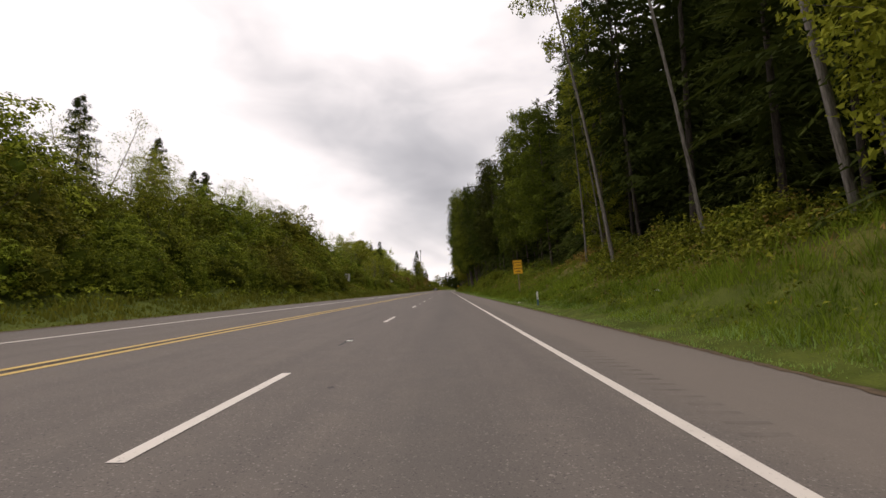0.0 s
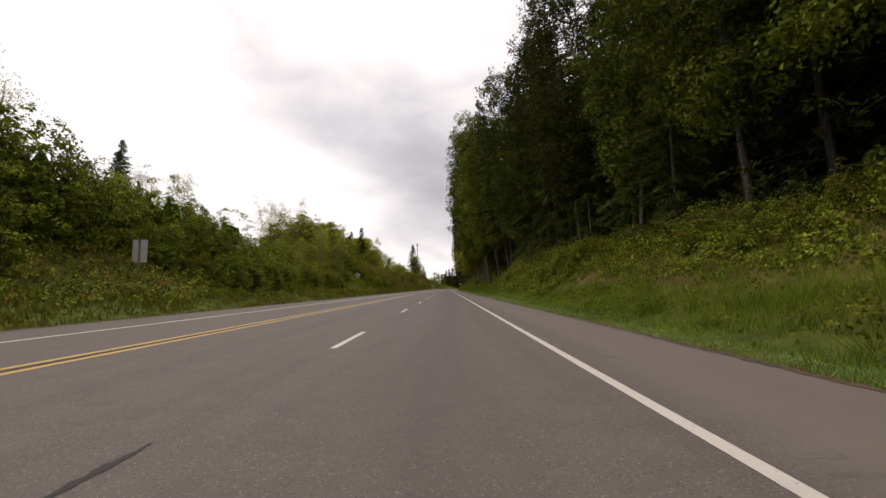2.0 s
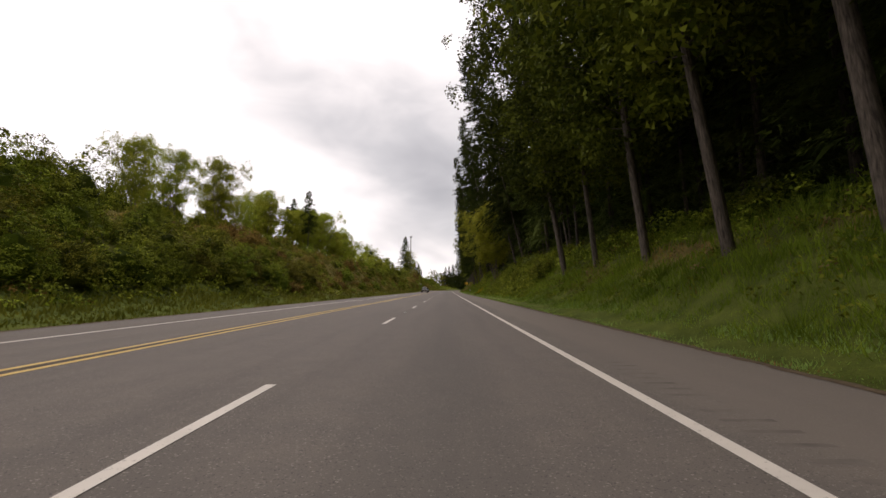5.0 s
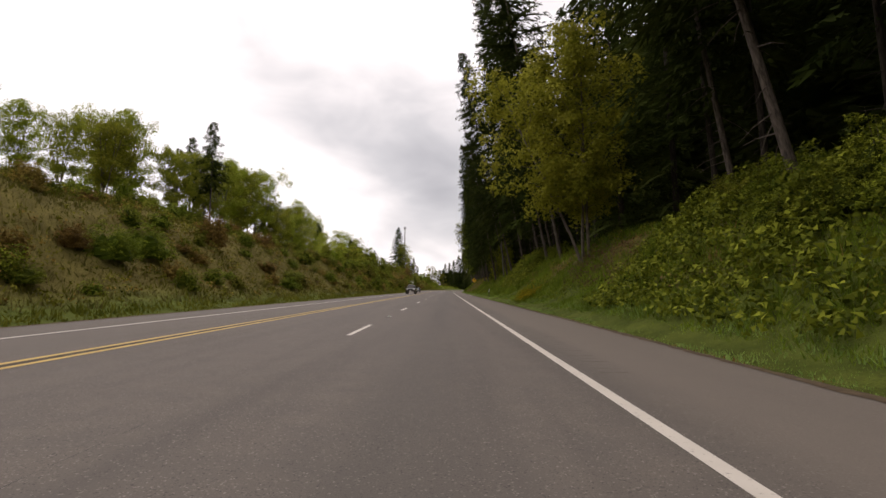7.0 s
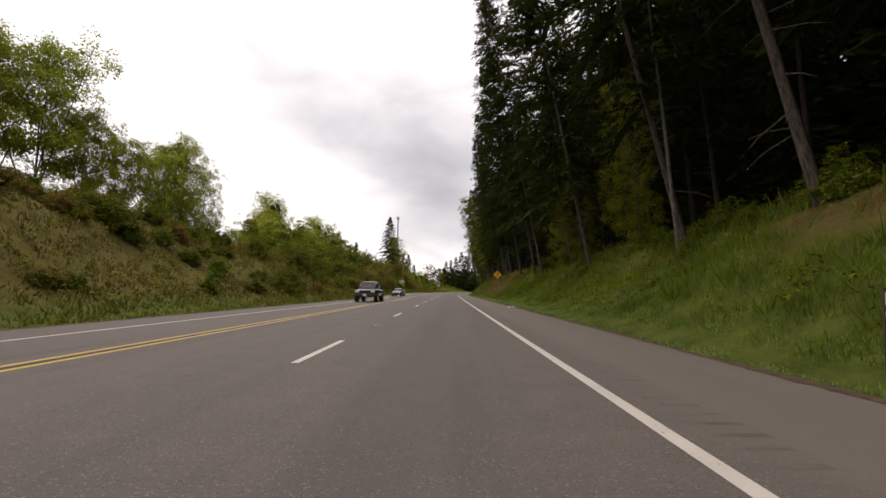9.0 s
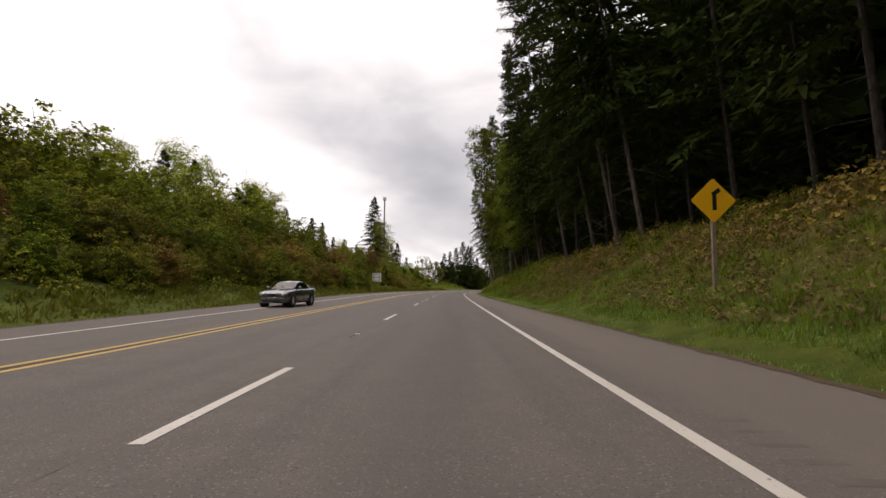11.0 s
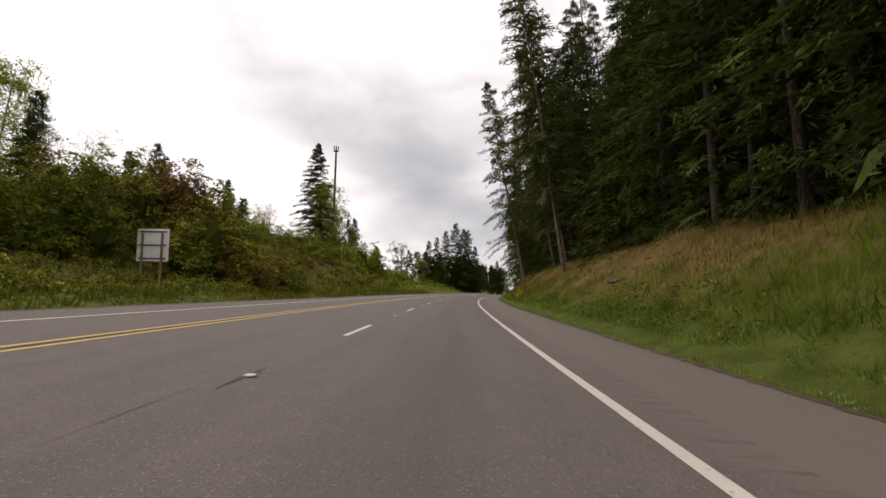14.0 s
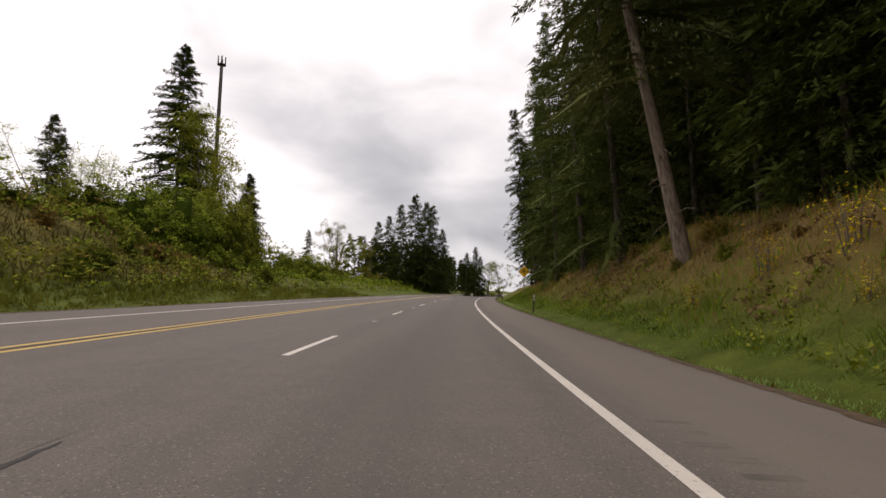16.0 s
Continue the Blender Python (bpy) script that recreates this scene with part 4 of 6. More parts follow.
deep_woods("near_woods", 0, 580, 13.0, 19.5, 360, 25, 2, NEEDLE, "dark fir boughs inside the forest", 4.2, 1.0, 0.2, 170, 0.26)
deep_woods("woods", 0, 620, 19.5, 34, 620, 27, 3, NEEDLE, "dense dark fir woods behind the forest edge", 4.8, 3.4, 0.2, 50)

deep_woods("far_woods", 548, 650, -40, -14.5, 130, 12, 14, NEEDLE, "dark fir woods beyond the bend", 3.2, 1.1, 0.1, 70, 0.45)


def mound(s, u):
    """Uneven tops of a thicket, 0 to 1."""
    n = np.sin(s * 1.13 + u * 0.7) * np.sin(u * 1.37 - s * 0.42) + 0.6 * np.sin(s * 2.3 - u * 1.9 + 1.0) * np.sin(s * 0.7 + u * 2.7) + 0.5 * np.sin(s * 0.31 + 2.0)
    return np.clip(0.5 + 0.33 * n, 0.05, 1)


def thicket(name, s0, s1, u0, u1, height, count, size, seed, mat, label, gaps=0.0):
    """A tangle of leaves over the bank, with humps and hollows, as one object."""
    rng = np.random.default_rng(seed)
    per = 12
    n = count // per
    S, U = rng.uniform(s0, s1, n), rng.uniform(min(u0, u1), max(u0, u1), n)
    m = mound(S, U) * rng.uniform(0.75, 1.15, n)
    ok = m > gaps * rng.uniform(0.7, 1.3, n)
    for cs, cu, wide in ((399, -18.2, 8.0), (76, -17.2, 9.0), (141, -17.8, 11.0)):
        ok &= (np.abs(S - cs + 2) > wide) | (U < cu - 1.6) | (U > 0) | (height < 1)
    S, U, m = S[ok], U[ok], m[ok]
    edge = np.minimum(np.abs(U - u0), 1.8) / 1.8 * np.minimum(np.minimum(S - s0, s1 - S), 3.0) / 3.0
    H = height * m * (0.25 + 0.75 * smooth01(edge))
    C = on_road(S, U, ground_height(S, U) + 0.05 + H * (1 - rng.random(len(S)) ** 1.5 * 0.8))
    out = np.zeros_like(C)
    out[:, 0] = -0.6 * np.sign(u0)
    V, T, tone = leaf_clumps(C, (0.16 + 1.1 * size) * rng.uniform(0.7, 1.35, len(S)), per, size, rng, out, 0.7, 0.8)
    tagged(new(name, np_mesh(name, V, tris=T, mats=(mat,), tone=tone)), label, "thicket", kind="stuff")


def bush(name, h, w, clumps, per, size, seed, leaf, label):
    """A big rounded shrub: lobed mounds of leaf clumps over a solid dark core, on a few stems."""
    rng = np.random.default_rng(seed)
    e = thing(name, label, "bush", name.replace("_", " ") + "es on the bank")
    a1, a2, a3 = rng.uniform(0, 6.3, 3)

    def dome(up, phi, rad):
        lobes = 1 + 0.24 * np.sin(3 * phi + a1) * np.sin(5.5 * up + a2) + 0.15 * np.sin(5 * phi + a3 + 6 * up) + 0.12 * np.sin(2 * phi + a2) * up
        flat = np.sqrt(1 - up ** 2 * 0.94) * lobes * rad * w
        return np.stack((flat * np.cos(phi), flat * np.sin(phi), up * lobes * rad * h), -1)
    C = dome(rng.uniform(0, 1, clumps) ** 0.8, rng.uniform(0, 2 * np.pi, clumps), rng.uniform(0.7, 1.03, clumps))
    out = unit(C - np.array((0, 0, 0.3 * h)))
    V, T, tone = leaf_clumps(C, (0.10 * w + 0.14) * rng.uniform(0.6, 1.4, clumps), per, size, rng, out, 0.8, 0.75)
    # added closed core in the darkest leaf tone, so gaps between clumps look shaded
    gu, gp = np.meshgrid(np.linspace(0, 0.98, 6), np.arange(12) * np.pi / 6, indexing="ij")
    core = dome(gu.ravel(), gp.ravel(), 0.72) + rng.normal(0, 0.06, (72, 3))
    i, j = (g.ravel() for g in np.meshgrid(np.arange(5), np.arange(12), indexing="ij"))
    Q = np.stack((i * 12 + j, i * 12 + (j + 1) % 12, (i + 1) * 12 + (j + 1) % 12, (i + 1) * 12 + j), -1)
    me = np_mesh("leaf_mass", np.concatenate((core, V)), Q, T + 72, mats=(leaf,), tone=np.concatenate((np.zeros(72), tone)))
    tagged(under(new("leaf_mass", me), e), kind="stuff")
    tips = dome(rng.uniform(0.3, 1, 9), rng.uniform(0, 6.3, 9), 1.0 + 0.1 * rng.random(9))
    V, Q = tubes([[((0.1 * p[0], 0.1 * p[1], -0.3), 0.03), (tuple(p * 0.55), 0.018), (tuple(p), 0.005)] for p in tips], 4)
    under(new("branchwork", np_mesh("branchwork", V, Q, mats=(TWIG,))), e)
    return e


BUSHES = {}
for k, (key, name, leaf, label) in enumerate((("bramble", "bramble_bush", LEAF_SHRUB, "dense mid-green bramble bush on the bank"), ("olive", "salmonberry_bush", LEAF_OLIVE, "dense olive-green salmonberry bush on the bank"),
                                              ("fresh", "willow_bush", LEAF, "rounded fresh green willow bush"), ("bronze", "bronze_bush", LEAF_RED, "bronze-leaved bush on the bank"),
                                              ("dull", "hazel_bush", LEAF_HAZEL, "dark green rounded hazel bush"), ("light", "alder_bush", LEAF_LIGHT, "light yellow-green rounded alder bush"))):
    BUSHES[key] = [Stock(bush(name, h, w, 360, 27, 0.135, 300 + 10 * k + i, leaf, label)) for i, (h, w) in enumerate(((4.0, 2.5), (4.6, 2.1)))]


# right bank
thicket("bramble_thicket", 11, 29, 5.6, 9.2, 1.6, 17100, 0.116, 31, LEAF_SHRUB, "green brambles at the forest edge", 0.3)
thicket("bracken_thicket", 13, 40, 7.0, 10.5, 1.3, 8550, 0.136, 32, LEAF_RED, "bronze brambles and dead bracken at the forest edge", 0.35)
thicket("bramble_thicket", 61, 92, 6.4, 12.5, 1.6, 49400, 0.095, 33, LEAF_SHRUB, "green brambles climbing the grassy bank", 0.22)
thicket("bracken_thicket", 61, 92, 6.8, 12.5, 1.5, 9500, 0.095, 45, LEAF_RED, "dead bracken and bronze leaves among the brambles", 0.35)
thicket("bramble_thicket", 87, 120, 4.2, 9.8, 1.9, 52000, 0.115, 34, LEAF_SHRUB, "dense leafy brambles covering the bank")
thicket("bramble_thicket", 119, 175, 6.2, 9.5, 1.2, 22800, 0.122, 35, LEAF_SHRUB, "green brambles under the trees", 0.4)
thicket("bramble_thicket", 172, 207, 3.7, 10.0, 1.2, 44000, 0.125, 36, LEAF_SHRUB, "dense leafy brambles covering the bank", 0.12)
thicket("bramble_thicket", 232, 246, 4.9, 8.8, 1.2, 18000, 0.145, 37, LEAF_SHRUB, "dense green brambles at the forest edge", 0.05)
thicket("fern_thicket", 300, 342, 5.6, 9.2, 0.8, 17100, 0.109, 38, LEAF_RED, "bronze undergrowth on the bank", 0.45)
thicket("bramble_thicket", 330, 366, 5.0, 8.6, 0.9, 24000, 0.108, 39, LEAF_SHRUB, "green brambles and ferns on the bank", 0.3)
thicket("undergrowth", 60, 240, 9.0, 13.0, 2.4, 30400, 0.190, 40, NEEDLE_LIGHT, "dim undergrowth under the firs", 0.35)
thicket("undergrowth", 300, 480, 9.5, 13.0, 1.8, 17100, 0.190, 41, NEEDLE_LIGHT, "dim undergrowth under the firs", 0.45)
thicket("bank_weeds", 6, 374, 3.8, 9.0, 0.38, 96000, 0.085, 42, LEAF_SHRUB, "low broad-leaved weeds in the bank grass", 0.42)
thicket("dead_weeds", 6, 374, 4.4, 9.4, 0.30, 26000, 0.075, 43, LEAF_DRY, "dead brown stalks in the bank grass", 0.55)
thicket("dead_weeds", 297, 342, 3.8, 8.6, 0.4, 30000, 0.085, 44, LEAF_DRY, "dead brown weeds in the bank grass", 0.3)
thicket("bank_weeds", 380, 446, 3.5, 5.0, 0.36, 9000, 0.075, 46, LEAF_SHRUB, "green leafy weeds at the foot of the dry bank", 0.25)
thicket("dead_weeds", 206, 216, 4.8, 6.8, 0.3, 3500, 0.085, 47, LEAF_DRY, "dead brown weeds on a worn patch of the bank", 0.15)
# mounds of bramble that stand out of the tangle
def mounds(s0, s1, u0, u1, count, low, high, keys, seed):
    rng = random.Random(seed)
    for n in range(count):
        b = BUSHES[rng.choice(keys)][rng.randrange(2)]
        s, u = rng.uniform(s0, s1), rng.uniform(u0, u1)
        b.put(s, u, rng.uniform(0, 360), rng.uniform(low, high) * (0.7 if u < u0 + 1 else 1), tall=rng.uniform(0.6, 0.95))


for area in ((11, 29, 6.0, 9.0, 10, 0.20, 0.36, ("bramble", "olive"), 1), (61, 90, 7.6, 12.0, 34, 0.25, 0.45, ("bramble", "bramble", "olive"), 2), (87, 120, 5.2, 9.5, 46, 0.22, 0.46, ("bramble", "bramble", "fresh"), 3),
             (120, 172, 6.8, 9.6, 26, 0.2, 0.4, ("bramble", "dull"), 4), (172, 206, 4.5, 9.8, 54, 0.2, 0.42, ("bramble", "bramble", "dull", "olive"), 5), (231, 246, 5.8, 9.0, 18, 0.2, 0.4, ("bramble", "dull"), 6),
             (224, 300, 5.6, 9.4, 44, 0.14, 0.32, ("bramble", "dull", "dull"), 10), (302, 342, 6.0, 9.2, 26, 0.15, 0.28, ("bronze", "olive", "bramble"), 7), (330, 364, 5.6, 8.8, 24, 0.16, 0.34, ("bramble", "dull"), 8), (432, 455, 5.2, 7.6, 10, 0.12, 0.22, ("bronze", "olive"), 9)):
    mounds(*area)

# left bank
thicket("bramble_thicket", -4, 200, -14.4, -18, 1.4, 30000, 0.13, 51, LEAF_SHRUB, "dense green brambles at the foot of the bank")
thicket("salmonberry_thicket", -4, 196, -15.6, -21, 2.6, 22000, 0.13, 52, LEAF, "bright green leafy sprays on the bank", 0.45)
for s0, s1, n in ((62, 86, 13000), (122, 153, 16000), (374, 406, 16000)):
    thicket("low_brambles", s0, s1, -14.2, -22.5, 0.75, n, 0.12, 60 + s0, LEAF_SHRUB, "low green brambles below the sign", 0.1)
    thicket("low_bracken", s0, s1, -14.6, -22.5, 0.7, n // 3, 0.12, 61 + s0, LEAF_RED, "low bronze bracken below the sign", 0.35)
thicket("scrub_thicket", 176, 300, -14.0, -30, 0.8, 62000, 0.12, 53, LEAF_OLIVE, "low olive-green scrub on the open bank", 0.44)
thicket("scrub_thicket", 180, 300, -14.4, -36, 0.75, 34000, 0.12, 54, LEAF_RED, "low bronze scrub on the open bank", 0.48)
thicket("bramble_thicket", 292, 455, -14.6, -18, 1.3, 24000, 0.13, 55, LEAF_OLIVE, "dense olive-green brambles at the foot of the bank", 0.1)
thicket("bronze_thicket", 292, 455, -16.0, -25, 1.6, 26000, 0.13, 56, LEAF_RED, "bronze-leaved brambles among the green ones", 0.45)
thicket("bramble_thicket", 440, 560, -15.0, -34, 1.8, 36000, 0.18, 57, LEAF_SHRUB, "green bushes beside the bend", 0.1)

TOP_S = (0, 40, 47, 61, 72, 86, 95, 103, 107, 122, 128, 150, 175, 315, 340, 352, 362, 372, 384, 404, 413, 426, 437, 442, 450, 460, 471, 485, 600)
TOP_Z = (9.5, 9.3, 10, 10.6, 10.6, 9.0, 8.0, 7.8, 5.4, 5.4, 8.0, 9.5, 8.0, 9.0, 9.0, 10.0, 10.3, 8.4, 8.6, 10.0, 10.4, 9.5, 8.7, 9.5, 7.8, 9.3, 8.9, 6.0, 5.0)


def left_side():
    rng = random.Random(9)

    def plant(kind, full, s, u, top, spread=1.0):
        size = max(0.2, (top - float(ground_height(s, u))) / full)
        kind.put(s, u, rng.uniform(0, 360), size * spread, tall=1 / spread)

    def row(s0, s1, step, u, depth, share, keys, spread=1.0, open_at=(), least=1.3):
        s = s0 + rng.uniform(0, step)
        while s < s1:
            uu = u + rng.uniform(-depth, depth)
            k = rng.randrange(2)
            top = max(float(np.interp(s, TOP_S, TOP_Z)) * share * rng.uniform(0.74, 1.04), float(ground_height(s, uu)) + least)
            if not any(a < s < c and uu > lim for a, c, lim in open_at):
                plant(BUSHES[rng.choice(keys)][k], (4.2, 4.8)[k], s, uu, top, spread * rng.uniform(0.9, 1.25))
            s += step * rng.uniform(0.7, 1.3)
    signs = ((64, 84, -18), (73, 84, -21), (124, 151, -18), (139, 151, -21.5), (378, 403, -22.5))
    # willow and salmonberry between the road and the far trees
    row(-2, 190, 2.3, -16.7, 0.6, 0.38, ("bramble", "olive", "dull"), 1.15, signs, 2.1)
    row(-2, 185, 2.5, -19.3, 0.8, 0.62, ("bramble", "bramble", "olive", "dull"), 1.15, signs)
    row(-2, 175, 2.7, -23.5, 1.5, 0.98, ("fresh", "bramble", "dull", "dull"), 1.05, ((121, 142, -26),))
    row(-2, 175, 5.5, -28.5, 1.6, 1.05, ("dull", "bramble"), 1.2)
    for n in range(12):
        BUSHES[("olive", "bramble", "dull")[n % 3]][n % 2].put(379 + 2.1 * n + rng.uniform(-0.5, 0.5), rng.uniform(-23.8, -22.6), rng.uniform(0, 360), rng.uniform(0.4, 0.6), tall=0.85)
    # thin trees in early leaf above the willows
    for s0, s1, step, u0 in ((32, 78, 3.2, -25.0), (121, 142, 2.4, -21.5)):
        s = s0
        while s < s1:
            uu = u0 + rng.uniform(-1.6, 1.4)
            plant(ALDER_BUD[rng.randrange(2)], 11, s, uu, float(np.interp(s, TOP_S, TOP_Z)) + rng.uniform(0.3, 2.2), 1.1)
            s += step * rng.uniform(0.7, 1.3)
    # light hedge past the open bank, then mixed bushes to the bend
    row(312, 352, 3.0, -26.0, 1.5, 1.0, ("fresh", "olive", "dull"), 1.15)
    row(318, 366, 3.0, -32.5, 1.5, 1.4, ("light", "fresh", "fresh"), 1.2)
    row(298, 416, 2.4, -16.9, 0.7, 0.38, ("olive", "dull", "bronze", "bramble"), 1.15, signs)
    row(298, 418, 2.7, -20.0, 0.9, 0.64, ("olive", "bronze", "dull", "dull"), 1.15, signs)
    for n in range(46):
        BUSHES[rng.choice(("olive", "bronze", "bramble", "dull"))][n % 2].put(rng.uniform(416, 462), rng.uniform(-24, -16), rng.uniform(0, 360), rng.uniform(0.15, 0.36), tall=rng.uniform(0.6, 0.9))
    row(352, 452, 2.8, -24.5, 1.5, 0.97, ("olive", "fresh", "dull", "dull", "bronze"), 1.08, signs)
    row(352, 452, 5.5, -30.0, 2.0, 1.05, ("dull", "olive"), 1.2)
    row(452, 500, 3.2, -26.0, 3.0, 1.0, ("fresh", "dull", "bramble"), 1.1)
    row(500, 590, 5.0, -27.0, 6.0, 1.0, ("dull", "bramble", "olive"), 1.2)
    # scattered bushes on the open bank
    for n in range(190):
        s, u = rng.uniform(178, 304), rng.uniform(-34, -15.2)
        k = rng.randrange(2)
        BUSHES[rng.choice(("dull", "dull", "bronze", "bronze", "bramble"))][k].put(s, u, rng.uniform(0, 360), rng.choice((0.2, 0.26, 0.33, 0.5)) * rng.uniform(0.8, 1.2), tall=rng.uniform(0.6, 0.9))
    for n in range(56):
        BUSHES[rng.choice(("light", "light", "fresh", "dull"))][n % 2].put(rng.uniform(190, 310), rng.uniform(-46, -39), rng.uniform(0, 360), rng.uniform(0.35, 0.85))
    for n in range(110):
        BUSHES[rng.choice(("dull", "dull", "bronze", "olive"))][n % 2].put(rng.uniform(178, 304), rng.uniform(-31, -15.5), rng.uniform(0, 360), rng.uniform(0.26, 0.5), tall=rng.uniform(0.4, 0.6))
    for n in range(26):
        rng.choice(SHRUB + SHRUB_RED + DRY_SCRUB).put(rng.uniform(182, 300), rng.uniform(-28, -15.5), rng.uniform(0, 360), rng.uniform(0.4, 0.8))
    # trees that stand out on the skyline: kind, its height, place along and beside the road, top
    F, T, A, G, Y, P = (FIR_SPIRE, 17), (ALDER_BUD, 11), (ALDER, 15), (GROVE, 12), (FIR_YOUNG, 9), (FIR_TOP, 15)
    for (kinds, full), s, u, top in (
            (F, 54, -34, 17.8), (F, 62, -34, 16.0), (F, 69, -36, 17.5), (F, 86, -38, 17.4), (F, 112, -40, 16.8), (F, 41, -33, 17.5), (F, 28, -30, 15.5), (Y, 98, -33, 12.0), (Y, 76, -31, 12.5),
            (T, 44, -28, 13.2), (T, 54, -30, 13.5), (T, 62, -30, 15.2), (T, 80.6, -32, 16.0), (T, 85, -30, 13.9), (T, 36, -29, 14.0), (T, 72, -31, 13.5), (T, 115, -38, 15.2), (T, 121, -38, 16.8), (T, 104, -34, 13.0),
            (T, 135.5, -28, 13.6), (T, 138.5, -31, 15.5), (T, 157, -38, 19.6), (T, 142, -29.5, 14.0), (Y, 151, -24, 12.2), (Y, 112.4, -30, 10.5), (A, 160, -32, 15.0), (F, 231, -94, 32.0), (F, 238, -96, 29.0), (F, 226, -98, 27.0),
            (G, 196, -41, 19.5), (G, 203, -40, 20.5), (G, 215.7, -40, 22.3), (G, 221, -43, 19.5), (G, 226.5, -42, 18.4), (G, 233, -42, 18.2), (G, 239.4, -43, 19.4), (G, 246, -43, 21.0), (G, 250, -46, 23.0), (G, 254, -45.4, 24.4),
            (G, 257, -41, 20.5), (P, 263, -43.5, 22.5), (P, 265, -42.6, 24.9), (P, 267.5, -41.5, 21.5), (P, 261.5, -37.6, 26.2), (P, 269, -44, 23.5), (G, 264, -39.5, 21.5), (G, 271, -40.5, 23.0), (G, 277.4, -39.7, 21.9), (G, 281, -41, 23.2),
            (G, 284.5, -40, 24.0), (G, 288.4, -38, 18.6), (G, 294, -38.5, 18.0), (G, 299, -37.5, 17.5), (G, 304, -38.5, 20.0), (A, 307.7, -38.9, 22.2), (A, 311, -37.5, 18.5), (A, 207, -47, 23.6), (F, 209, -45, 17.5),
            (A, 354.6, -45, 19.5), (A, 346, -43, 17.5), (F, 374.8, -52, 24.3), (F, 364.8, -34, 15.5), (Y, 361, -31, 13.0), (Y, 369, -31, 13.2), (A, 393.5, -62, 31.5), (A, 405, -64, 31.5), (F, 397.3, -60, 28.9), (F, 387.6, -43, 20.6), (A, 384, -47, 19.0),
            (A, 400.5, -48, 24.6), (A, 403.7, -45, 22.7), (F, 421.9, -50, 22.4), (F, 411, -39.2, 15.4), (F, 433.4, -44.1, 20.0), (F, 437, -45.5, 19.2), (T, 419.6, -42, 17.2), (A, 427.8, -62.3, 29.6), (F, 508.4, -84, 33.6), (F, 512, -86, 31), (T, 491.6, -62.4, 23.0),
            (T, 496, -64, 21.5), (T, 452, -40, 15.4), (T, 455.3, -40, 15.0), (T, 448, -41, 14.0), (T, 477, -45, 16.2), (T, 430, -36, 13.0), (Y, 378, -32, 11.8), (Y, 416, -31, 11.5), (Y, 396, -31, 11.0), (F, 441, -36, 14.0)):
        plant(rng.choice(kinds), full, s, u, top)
    for s, u, top in ((216.3, -109.4, 50.0), (222, -107, 37.5), (228, -108, 35.0), (234, -108, 31.0)):
        plant(FIR_GREAT, 38, s, u, top, 0.8)
    # round-headed willow, with two more behind it
    for s, u, top, wide in ((149.3, -30.4, 14.2, 1.5), (158, -31, 12.5, 1.3), (143, -31, 11.5, 1.2)):
        plant(BUSHES["fresh"][0], 4.2, s, u, top, wide)


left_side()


def stand(kind, x, y, top, h, turn=0.0, label=""):
    """A plant at a world place, with its top at a given height."""
    s, u = along(x, y)
    kind.put(s, u, turn, (top - float(ground_height(s, u))) / h, label=label)


for i, (x, y, top) in enumerate(((-31, 420, 14), (-38, 468, 18), (-23.5, 511, 20.5), (-25, 517, 18), (-27.5, 524, 22), (-25, 577, 18.5),
                                 (3, 540, 21), (6.5, 545, 24.5), (9, 541, 22), (11, 548, 22.5), (0, 552, 20), (-3, 560, 19.5), (14, 552, 17), (17.5, 530, 9.5), (19, 527, 10.5), (21, 533, 9))):
    stand(FIR_SPIRE[i % 2], x, y, top, 17, 37.0 * i)
stand(FIR_GREAT, -33.0, 504.7, 40.0, 38, 20)
stand(ALDER[1], -29.5, 506.0, 30, 15, 50)
stand(ALDER[0], -31.0, 512.0, 25, 15, 90)
stand(ALDER_FRESH[0], -27.5, 503.0, 28, 20, 15)
stand(ALDER_FRESH[1], -23.0, 506.0, 18, 20, 75)
for x, y, top in ((-11.5, 545, 17), (-8, 552, 14), (-4, 548, 12), (-14, 560, 13), (24, 540, 8), (28, 545, 9)):
    stand(ALDER_SMALL[int(abs(x)) % 3], x, y, top, 11, x * 30)


